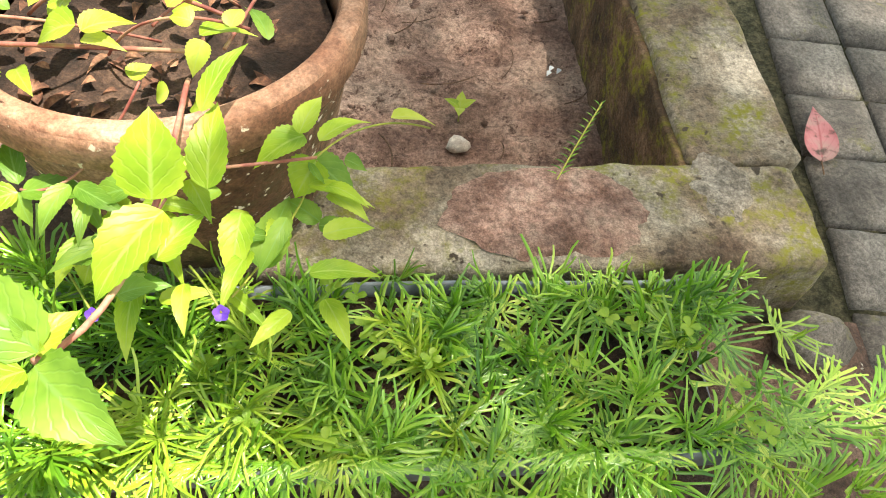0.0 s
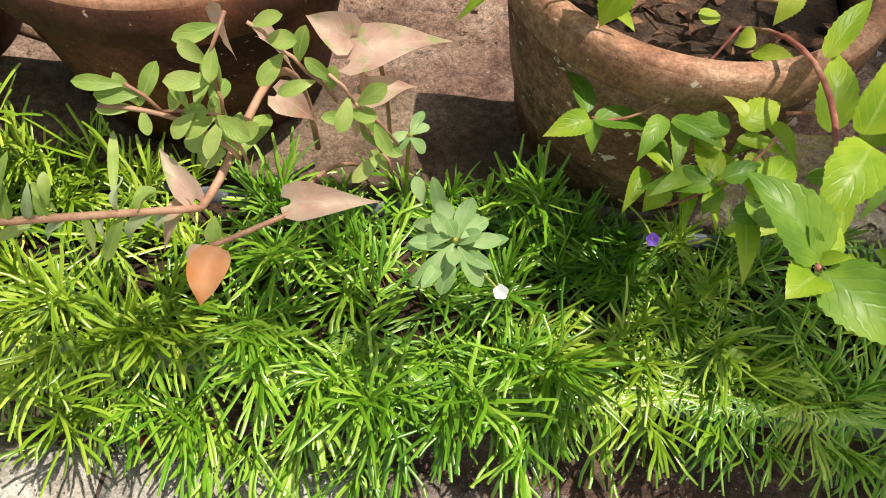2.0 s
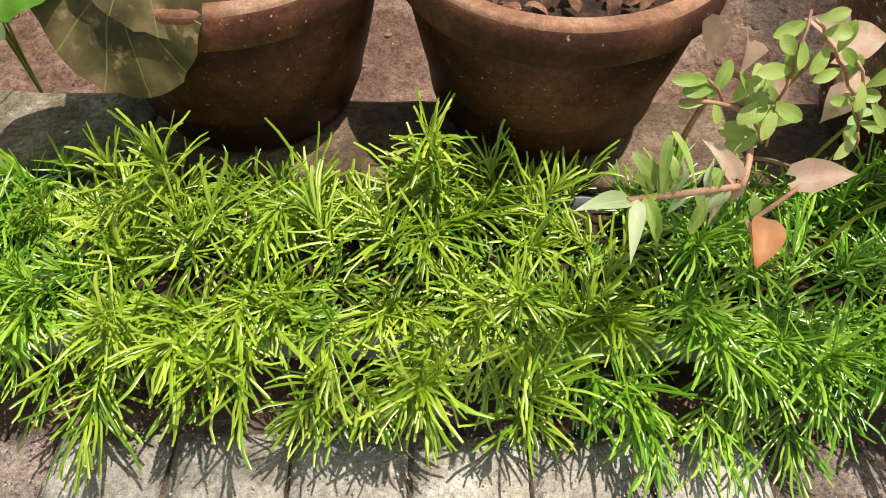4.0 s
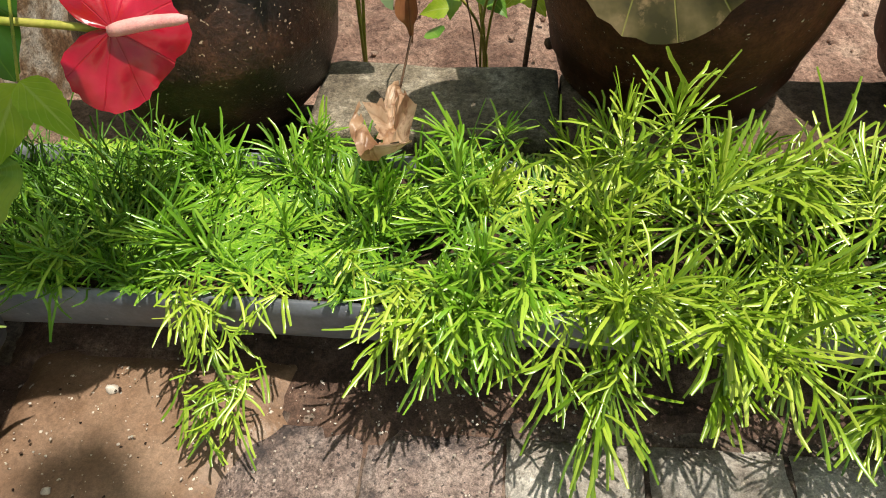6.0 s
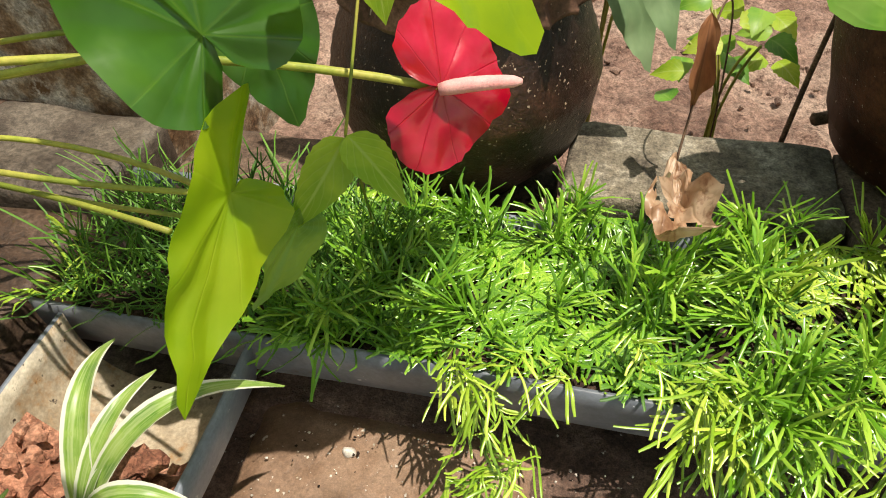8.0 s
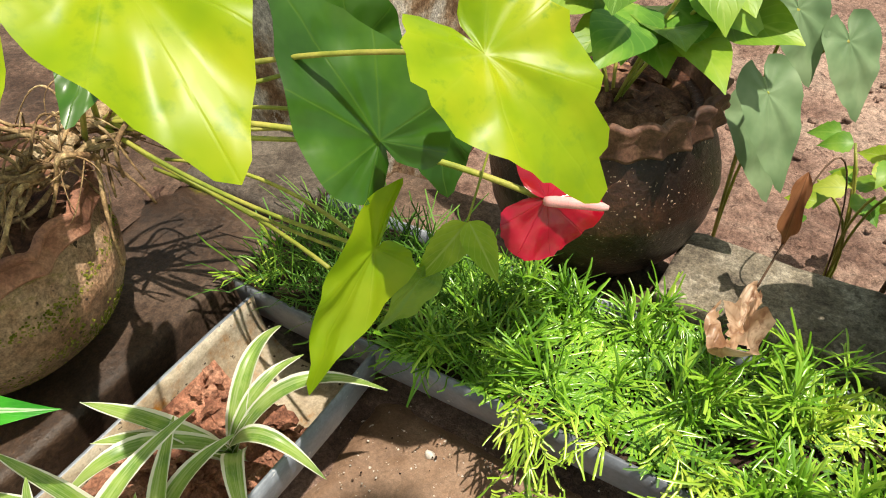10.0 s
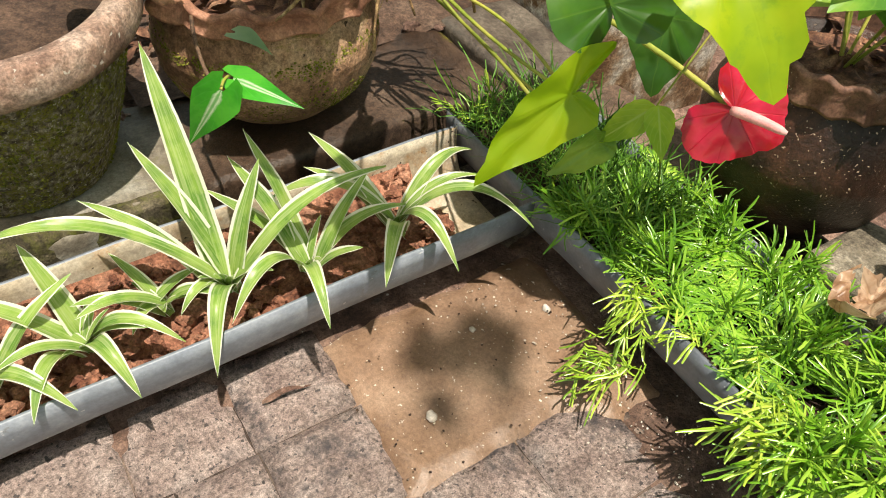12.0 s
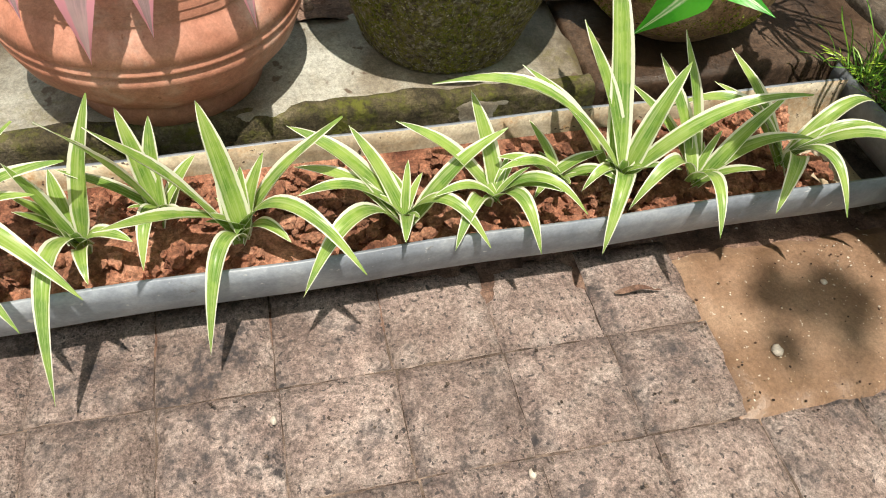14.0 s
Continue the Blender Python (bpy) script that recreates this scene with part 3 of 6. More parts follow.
ledge = tagged(part("ledge", slab_bm(-.36, -.188, -1.7, -.285, -.02, .093, .022, .006, .010, 4), wet_slab), "damp concrete ledge with a mossy edge", "ledge", kind="structure")
ledge_mud = tagged(part("ledge_muddy", slab_bm(-.36, -.188, -.282, .10, -.02, .092, .022, .006, .010, 14), ledge_brown), "brown muddy stretch of the ledge", "ledge", kind="structure")
tagged(part("ledge_edge", slab_bm(-.207, -.1845, -1.7, -.285, -.02, .0955, .012, .006, .006, 16), surface("mossy_edge", [(.3, (.05, .04, .022)), (.5, (.11, .09, .05)), (.7, (.20, .165, .11))], 20, 150, .9, 1.0, .006, (.13, .135, .02), 14, (.44, .58))), "dark mossy broken edge of the ledge", "ledge", kind="structure")
# Wet block; the shade of the leaves above is painted into its dark colour.
ledge_end = tagged(part("ledge_end", slab_bm(-.36, -.185, .105, .232, -.09, .10, .02, .005, .01, 6), surface("wet_shaded_concrete", [(.3, (.035, .026, .02)), (.5, (.075, .058, .045)), (.7, (.14, .115, .09))], 10, 150, .6, .6, .003, rough_wet=.3)), "soaked concrete block at the end of the ledge, darkened for leaf shade", "ledge", kind="structure")
damp_mud = surface("damp_mud", [(.3, (.075, .042, .028)), (.5, (.135, .080, .055)), (.7, (.21, .135, .095))], 12, 120, .85, 1.0, .008, (.05, .03, .02), 40, (.55, .64))
tagged(part("soil_corner", sheet_bm(-1.0, -.34, -.30, .25, .094, .02, lambda x, y: .012 * vnoise((x, y, 0), 8, 5) + .006 * vnoise((x, y, 0), 30, 3)), damp_mud), "dark damp soil behind the mossy bowl", "soil", kind="structure")
back_soil = tagged(part("soil_back", sheet_bm(-1.6, -.34, -1.9, -.31, .088, .022, lambda x, y: .018 * vnoise((x, y, 0), 6, 2) + .012 * vnoise((x, y, 0), 17, 3) + .005 * vnoise((x, y, 1), 60, 5) - .03 * math.exp(-((x + .42) ** 2 + (y + .555) ** 2) / .0012)), bed_mud), "lumpy reddish soil behind the ledge", "soil", kind="structure")
tagged(part("bank_back", slab_bm(-1.6, -.372, -1.9, .2, -.03, .066, .08, .01, .01, 18), bed_mud), "soil bank behind the ledge", "soil", kind="structure")
wall_back = tagged(part("wall_back", slab_bm(-.72, -.20, .238, .53, -.1, .62, .03, .006, .01, 8), cement_wall), "rust-stained cement pillar", "wall", kind="structure")

def crust_bm(cx, cy, z, rx, ry, h, seed, n=16, m=56):
    """A thin dried crust with a ragged outline."""
    bm = bmesh.new()
    mid = bm.verts.new((cx, cy, z + h))
    prev = None
    for k in range(1, n + 1):
        q = k / n
        ring = []
        for i in range(m):
            a = 2 * math.pi * i / m
            rag = 1 + .16 * vnoise((math.cos(a), math.sin(a), 0), 2.2, seed) + .07 * vnoise((math.cos(a), math.sin(a), 0), 7, seed)
            x, y = cx + math.cos(a) * rx * q * rag, cy + math.sin(a) * ry * q * rag
            ring.append(bm.verts.new((x, y, z + h * (1 - q ** 6 * 1.6) + .0022 * vnoise((x, y, 0), 60, seed) + .0012 * vnoise((x, y, 0), 150, seed))))
        for i in range(m):
            j = (i + 1) % m
            bm.faces.new((mid, ring[i], ring[j]) if prev is None else (prev[i], ring[i], ring[j], prev[j]))
        prev = ring
    bm.normal_update()
    return bm


crust_mat = surface("dried_mud_crust", [(.25, (.17, .09, .065)), (.5, (.31, .19, .15)), (.75, (.40, .28, .22))], 30, 170, .95, 1, .004, (.10, .05, .035), 30, (.60, .68))
tagged(part("mud_crust", crust_bm(1.495, .232, .0965, .095, .056, .0025, 1), crust_mat), "round crust of dried pink mud on the kerb", "mud", kind="structure")
tagged(part("repair_patch", crust_bm(1.668, .262, .0958, .030, .042, .0012, 4), surface("cement_patch", [(.3, (.23, .19, .15)), (.5, (.32, .275, .225)), (.7, (.42, .37, .31))], 20, 160, .9, .8, .003, MOSS, 16, (.54, .66))), "pale cement repair on the kerb corner", "kerb", kind="structure")

# ---- half-pipe troughs ----
def half_pipe_bm(p0, p1, r=.0775, lip=.10, thick=.0035, n=20, m=24):
    """A pipe sawn in half lengthwise, open at its ends: outside faces slot 0, inside faces slot 1."""
    p0, p1 = Vector(p0), Vector(p1)
    axis = (p1 - p0).normalized()
    side = Vector((axis.y, -axis.x, 0))
    bm = bmesh.new()
    rings = []
    for k in range(m + 1):
        c = p0.lerp(p1, k / m)
        sag = .0016 * math.sin(k * 1.3)
        ring = []
        for rr in (r, r - thick):
            row = []
            for i in range(n + 1):
                a = math.pi * i / n
                u = math.cos(a)
                across = math.copysign(min(1, abs(u) ** .55), u) * (rr + sag)
                row.append(bm.verts.new(c + side * across + Vector((0, 0, lip - math.sin(a) ** .8 * rr))))
            ring.append(row)
        rings.append(ring)
    for a, b in zip(rings, rings[1:]):
        for i in range(n):
            bm.faces.new((a[0][i], b[0][i], b[0][i + 1], a[0][i + 1])).material_index = 0
            bm.faces.new((a[1][i], a[1][i + 1], b[1][i + 1], b[1][i])).material_index = 1
        for i in (0, n):
            bm.faces.new((a[0][i], a[1][i], b[1][i], b[0][i])).material_index = 0
    for ring in (rings[0], rings[-1]):
        for i in range(n):
            bm.faces.new((ring[0][i], ring[0][i + 1], ring[1][i + 1], ring[1][i])).material_index = 1
    bmesh.ops.recalc_face_normals(bm, faces=bm.faces[:])
    return bm


def trough_soil_bm(p0, p1, half, z, amp, step=.007, seed=0.0, end=0.03):
    p0, p1 = Vector(p0), Vector(p1)
    axis = (p1 - p0).normalized()
    side = Vector((axis.y, -axis.x, 0))
    length = (p1 - p0).length
    bm = bmesh.new()
    nx, ny = int(length / step), int(2 * half / step)
    rows = []
    for j in range(nx + 1):
        row = []
        for i in range(ny + 1):
            q = p0 + axis * (length * j / nx) + side * (half * (2 * i / ny - 1))
            h = amp * (vnoise(q, 16, seed) + .7 * vnoise(q, 38, seed + 2) + .4 * vnoise(q, 90, seed + 4))
            fall = min(1, (length * j / nx) / end) * min(1, (length * (1 - j / nx)) / end)
            row.append(bm.verts.new((q.x, q.y, max(.026 + .2 * (i / ny - .5) ** 2, z + h - (1 - fall) * .05))))
        rows.append(row)
    for j in range(nx):
        for i in range(ny):
            bm.faces.new((rows[j][i], rows[j][i + 1], rows[j + 1][i + 1], rows[j + 1][i]))
    bmesh.ops.recalc_face_normals(bm, faces=bm.faces[:])
    return bm


def clods_bm(p0, p1, half, z, count, seed, size=(.003, .011)):
    r = random.Random(seed)
    p0, p1 = Vector(p0), Vector(p1)
    axis = (p1 - p0).normalized()
    side = Vector((axis.y, -axis.x, 0))
    verts, faces = [], []
    probe = bmesh.new()
    bmesh.ops.create_icosphere(probe, subdivisions=2, radius=1)
    base = [v.co.copy() for v in probe.verts]
    tri = [[v.index for v in f.verts] for f in probe.faces]
    probe.free()
    for _ in range(count):
        c = p0.lerp(p1, r.random()) + side * r.uniform(-half, half) + Vector((0, 0, z + r.uniform(-.004, .008)))
        s = r.uniform(*size) * r.uniform(.6, 1.2)
        st = Vector((r.uniform(.7, 1.3), r.uniform(.7, 1.3), r.uniform(.5, .9)))
        k = len(verts)
        seed_v = r.random() * 90
        for b in base:
            q = Vector((b.x * st.x, b.y * st.y, b.z * st.z)) * s * (1 + .8 * vnoise(b, 1.9, seed_v))
            verts.append(c + q)
        faces += [[i + k for i in f] for f in tri]
    bm = bmesh.new()
    vs = [bm.verts.new(v) for v in verts]
    for f in faces:
        bm.faces.new([vs[i] for i in f])
    bm.normal_update()
    return bm


A0, A1 = (-.175, .0775, 0), (1.632, .0775, 0)
B0, B1 = (-.073, -.006, 0), (-.075, -1.35, 0)
trough_long = thing("planter_trough", "grey half-pipe trough filled with dark soil and needle-leaved plants", "planter", "half-pipe troughs")
part("shell", half_pipe_bm(A0, A1), [pipe_grey, pipe_grey], trough_long)
part("soil", trough_soil_bm((-.17, .0775, 0), (1.625, .0775, 0), .070, .088, .006, .009, 1), dark_soil, trough_long, "dark damp soil")
trough_short = thing("planter_trough", "grey half-pipe trough with cream stained inside holding red soil", "planter", "half-pipe troughs")
part("shell", half_pipe_bm(B0, B1, .0735), [pipe_grey, pipe_cream], trough_short)
part("soil", trough_soil_bm((-.073, -.072, 0), (-.075, -1.33, 0), .066, .070, .009, .006, 3, .02), red_soil, trough_short, "crumbly red soil")
tagged(part("soil_crumb", clods_bm((-.073, -.085, 0), (-.075, -1.2, 0), .060, .073, 1000, 5, (.0022, .0085)), red_soil, trough_short, "loose red soil crumbs", False), kind="stuff")

# ---- sand in the corner of the paving ----
def patch(x, y):
    return .0025 * vnoise((x, y, 0), 14, 1) + .0012 * vnoise((x, y, 0), 60, 2)
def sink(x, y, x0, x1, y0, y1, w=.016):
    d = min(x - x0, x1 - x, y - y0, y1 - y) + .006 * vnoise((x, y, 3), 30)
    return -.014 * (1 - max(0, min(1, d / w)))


sand = tagged(part("wet_sand", sheet_bm(-.03, .240, -.268, .02, .0035, .006, lambda x, y: patch(x, y) + sink(x, y, -.03, .178 + .012 * vnoise((x, y, 8), 20) + .035 * max(0, min(1, (y + .09) / .05)), -.262, .03, .028)), wet_sand), "smooth brown wet sand covering the corner pavers", "sand", kind="structure")
# Both strips are wet grit with trough shade put into the colour.
sand_edge = tagged(part("sand_edge", sheet_bm(-.05, 1.9, -.085, .165, -.002, .008, lambda x, y: .005 * vnoise((x, y, 0), 9, 4) + .004 * vnoise((x, y, 0), 45, 5) + .002 * vnoise((x, y, 0), 110, 6) + sink(x, y, -.05, 1.9, -.085, .3, .03) - .012 * max(0, min(1, (-.022 - y) / .012)) * max(0, min(1, (x - .36) / .05, (1.05 - x) / .05)) - .007 * max(0, min(1, (.20 - x) / .05, (.012 - y) / .04))), grit_and_shade), "wet grit washed along the long trough, darkened for the lip's shade", "sand", kind="structure")
sand_strip = tagged(part("sand_strip", sheet_bm(-.19, .030, -1.5, .0, -.0035, .008, lambda x, y: .003 * vnoise((x, y, 0), 9, 4) + .003 * vnoise((x, y, 0), 45, 5) + sink(x, y, -.3, .018 + .010 * vnoise((x, y, 5), 18), -1.5, .2, .014)), grit_and_shade), "wet grit below the short trough, darkened for the shade there", "sand", kind="structure")

# ---- pots ----
def pot(name, label, c, base_z, rim_z, r_base, r_rim, body, rim, soil, collar=.034, lip=.014, seed=0.0, top=None):
    root = thing(name, label, "flower pot", "terracotta pots")
    zc = rim_z - collar
    rb = r_rim - .005
    part("body", lathe_bm([(r_base * .9, base_z), (r_base, base_z + .006), (r_base + (rb - r_base) * .5, (base_z + zc) / 2), (rb - .004, zc), (rb - .012, zc + .004), (rb - .03, base_z + .03), (.01, base_z + .02)], c, 56, None, .0015, seed), body, root)
    part("rim", lathe_bm([(rb - .010, zc - .002), (r_rim - .003, zc), (r_rim, zc + .004), (r_rim, rim_z - .005), (r_rim - .004, rim_z), (r_rim - lip, rim_z), (r_rim - lip - .004, rim_z - .005), (r_rim - lip - .006, rim_z - .05), (rb - .012, zc - .002)], c, 64, None, .0015, seed, False), rim, root)
    # A thin ring in a paler colour paints the sun on the rim's top.
    part("rim_top", lathe_bm([(r_rim - .0015, rim_z - .004), (r_rim - .0025, rim_z + .0002), (r_rim - .005, rim_z + .0016), (r_rim - lip + .001, rim_z + .0014), (r_rim - lip - .001, rim_z), (r_rim - lip - .0025, rim_z - .006)], c, 64, None, .0015, seed, False), top, root, "top of the rim, coloured paler as if sunlit")
    rs = r_rim - lip - .008
    sbm = bmesh.new()
    cv = sbm.verts.new((c[0], c[1], rim_z - .035))
    prev = None
    for k in range(1, 9):
        ring = []
        for i in range(32):
            a = 2 * math.pi * i / 32
            x, y = c[0] + math.cos(a) * rs * k / 8, c[1] + math.sin(a) * rs * k / 8
            ring.append(sbm.verts.new((x, y, rim_z - .038 + .008 * vnoise((x, y, 0), 30, seed) + .004 * vnoise((x, y, 0), 90, seed))))
        for i in range(32):
            j = (i + 1) % 32
            sbm.faces.new((cv, ring[i], ring[j]) if prev is None else (prev[i], ring[i], ring[j], prev[j]))
        prev = ring
    part("soil", sbm, soil, root, "dark soil in the pot")
    return root


pot("flower_pot", "weathered terracotta pot with a bleached rim on the kerb", (1.190, .268), .095, .297, .098, .142, pot_pale, rim_brown, dark_soil, .030, .016, 1, rim_pale)
pot("flower_pot", "algae-dark terracotta pot with an orange rim", (.802, .294), .095, .286, .100, .147, pot_dark, terracotta, dark_soil, .036, .016, 2, rim_tan)
pot("flower_pot", "dark brown stained terracotta pot on the kerb", (.510, .306), .095, .284, .102, .146, pot_dark, terracotta, dark_soil, .034, .016, 3, rim_tan)


def bowl(name, label, c, base_z, rim_z, r_base, r_belly, r_rim, body, rim, waves, amp, seed, soil_mat=litter_mat, flange=.009):
    """A round-bellied bowl with a pinched wavy rim."""
    root = thing(name, label, "flower pot", "clay bowls")
    h = rim_z - base_z
    neck = r_rim - .006
    rings = [(r_belly + (neck - r_belly) * q ** 1.6 + .0011 * (j % 2), base_z + h * (.50 + .37 * q)) for j, q in enumerate(np.linspace(0, 1, 15))]
    part("body", lathe_bm([(r_base * .9, base_z), (r_base, base_z + .006), (r_base + (r_belly - r_base) * .7, base_z + h * .22), (r_base + (r_belly - r_base) * .93, base_z + h * .37)] + rings + [(neck - .01, base_z + h * .86), (r_base, base_z + .03), (.01, base_z + .03)], c, 64, None, .002, seed), body, root)

    def ripple(k, a):
        s = (0, .6, 1.1, 1, .8, 1, 1, 1, .8)[k]
        swell = .75 + .45 * math.sin(2.3 * a + seed)
        return amp * s * swell * math.sin(waves * a + seed + .5 * math.sin(3 * a)), amp * .8 * s * swell * math.sin(waves * a + seed + 1.2 + .6 * math.sin(3 * a) - (.5 if k in (1, 2, 3) else 0))

    def ripple_in(k, a):
        return ripple(8, a) if k == 0 else (0, 0)
    part("rim", lathe_bm([(neck - .002, base_z + h * .85), (neck + .003, base_z + h * .845), (r_rim + flange, base_z + h * .850), (r_rim + flange + .0008, base_z + h * .868), (r_rim + flange * .35, base_z + h * .93), (r_rim + flange * .85, rim_z - .005), (r_rim + flange * .8, rim_z - .001), (r_rim + flange * .5 - .002, rim_z), (r_rim - .003, rim_z - .004)], c, 160, ripple, .001, seed, False), rim, root)
    # The inner wall gets a darker clay colour in place of shade.
    part("inner_wall", lathe_bm([(r_rim - .003, rim_z - .004), (r_rim - .006, base_z + h * .90), (neck - .008, base_z + h * .76)], c, 160, ripple_in, .001, seed, False), bowl_rim, root, "inner wall coloured dark for the shade inside the bowl")
    sbm = bmesh.new()
    rows = []
    for k in range(9):
        rows.append([sbm.verts.new((c[0] + math.cos(a) * (neck - .008) * max(k, .02) / 8, c[1] + math.sin(a) * (neck - .008) * max(k, .02) / 8,
                     base_z + h * .83 + .012 * vnoise((k * .3, a, 0), 2.2, seed) + .01 * (1 - k / 8))) for a in (2 * math.pi * i / 36 for i in range(36))])
    for a, b in zip(rows, rows[1:]):
        for i in range(36):
            j = (i + 1) % 36
            sbm.faces.new((a[i], b[i], b[j], a[j]))
    part("soil", sbm, soil_mat, root, "brown leaf litter over soil")
    return root


bowl("clay_bowl", "dark speckled clay bowl with a pinched wavy rim", (.092, .281), .048, .264, .066, .116, .094, bowl_dark, bowl_rim, 22, .0042, 1)
mossy = bowl("clay_bowl", "mossy red clay bowl with a wavy rim", (-.315, -.150), .094, .252, .080, .122, .112, bowl_mossy, rim_red, 14, .0062, 2, flange=.010)


def moss_on(parent, c, profile, count, size, seed, material, keep):
    """Small tufts seated on a turned body whose outline runs through profile; keep(angle, z) is their chance."""
    r = random.Random(seed)
    verts, faces = [], []
    zs, rs = [q[1] for q in profile], [q[0] for q in profile]
    while len(verts) < 6 * count:
        a, z = r.uniform(0, 2 * math.pi), r.uniform(zs[0], zs[-1])
        if r.random() > keep(a, z):
            continue
        rad = float(np.interp(z, zs, rs))
        o = Vector((c[0] + rad * math.cos(a), c[1] + rad * math.sin(a), z))
        k = len(verts)
        g = r.uniform(*size)
        for d in ((1, 0, 0), (-1, 0, 0), (0, 1, 0), (0, -1, 0), (0, 0, 1), (0, 0, -1)):
            verts.append(o + Vector(d) * g * r.uniform(.6, 1.3))
        faces += [(k + i, k + j, k + n) for i, j, n in ((0, 2, 4), (2, 1, 4), (1, 3, 4), (3, 0, 4), (2, 0, 5), (1, 2, 5), (3, 1, 5), (0, 3, 5))]
    me = bpy.data.meshes.new("moss")
    me.from_pydata(verts, [], faces)
    me.update()
    me.materials.append(material)
    ob = new("moss", me)
    ob.parent = parent
    return tagged(ob, kind="stuff")


moss_tuft = leafy("moss_tuft", [(.2, (.075, .085, .012)), (.5, (.18, .185, .025)), (.8, (.33, .31, .07))], 30, .9, .1, per_island=True, spec=.1)


def bowl_moss(a, z):
    """Moss in slanting bands: one below the shoulder, one round the foot."""
    n = vnoise((2.2 * math.cos(a), 2.2 * math.sin(a), 26 * z), 1.6, 4) + .5 * vnoise((9 * math.cos(a), 9 * math.sin(a), 60 * z), 1.3, 9)
    q = (z - .094) / .158
    band = max(math.exp(-((q - .60) / .055) ** 2), .95 * math.exp(-((q - .24) / .13) ** 2))
    return max(0, min(1, 1.3 * band + .9 * n - .45))


moss_on(mossy, (-.315, -.150), [(.080, .100), (.109, .129), (.119, .152), (.122, .173), (.1205, .187), (.117, .208), (.108, .228)], 4200, (.0007, .0018), 41, moss_tuft, bowl_moss)

cement = thing("cement_pot", "rough cement pot overgrown with yellow-green moss", "flower pot")
cc = (-.312, -.425)
part("body", lathe_bm([(.082, .092), (.088, .098), (.112, .17), (.134, .245), (.124, .245), (.10, .15), (.02, .14)], cc, 64, None, .004, 5), moss_pot, cement)
part("rim", lathe_bm([(.130, .240), (.143, .243), (.147, .25), (.146, .272), (.140, .278), (.124, .276), (.120, .27), (.118, .235)], cc, 64, None, .004, 6, False), cement_rim, cement, "rough brown cement rim")
part("soil", lathe_bm([(.118, .236), (.119, .250), (.06, .252), (.004, .256)], cc, 40, None, .004, 7), dark_soil, cement)


def cement_moss(a, z):
    n = vnoise((3 * math.cos(a), 3 * math.sin(a), 24 * z), 1.7, 14) + .5 * vnoise((12 * math.cos(a), 12 * math.sin(a), 90 * z), 1.3, 19)
    return max(0, min(1, .55 - 3.2 * (z - .15) + 1.1 * n))


moss_on(cement, cc, [(.086, .096), (.112, .17), (.133, .242)], 5200, (.0007, .0018), 42, moss_tuft, cement_moss)

red = thing("terracotta_pot", "round red terracotta pot with grooved rings", "flower pot")
rc = (-.282, -.715)
part("body", lathe_bm([(.084, .092), (.092, .096), (.094, .112), (.092, .118), (.112, .134), (.130, .156), (.1375, .176), (.1385, .182), (.1345, .1845), (.1395, .188), (.1395, .191), (.1352, .1935), (.1395, .197), (.137, .208), (.127, .2215), (.1215, .224), (.1245, .2275), (.1175, .230), (.1205, .2335), (.1135, .236), (.1165, .2395), (.110, .243), (.108, .262), (.112, .285), (.118, .296), (.118, .30), (.108, .30), (.10, .27), (.10, .2), (.02, .2)], rc, 72, None, .0012, 8), red_pot, red)
part("soil", lathe_bm([(.100, .262), (.101, .270), (.05, .274), (.004, .275)], rc, 40, None, .003, 9), dark_soil, red)

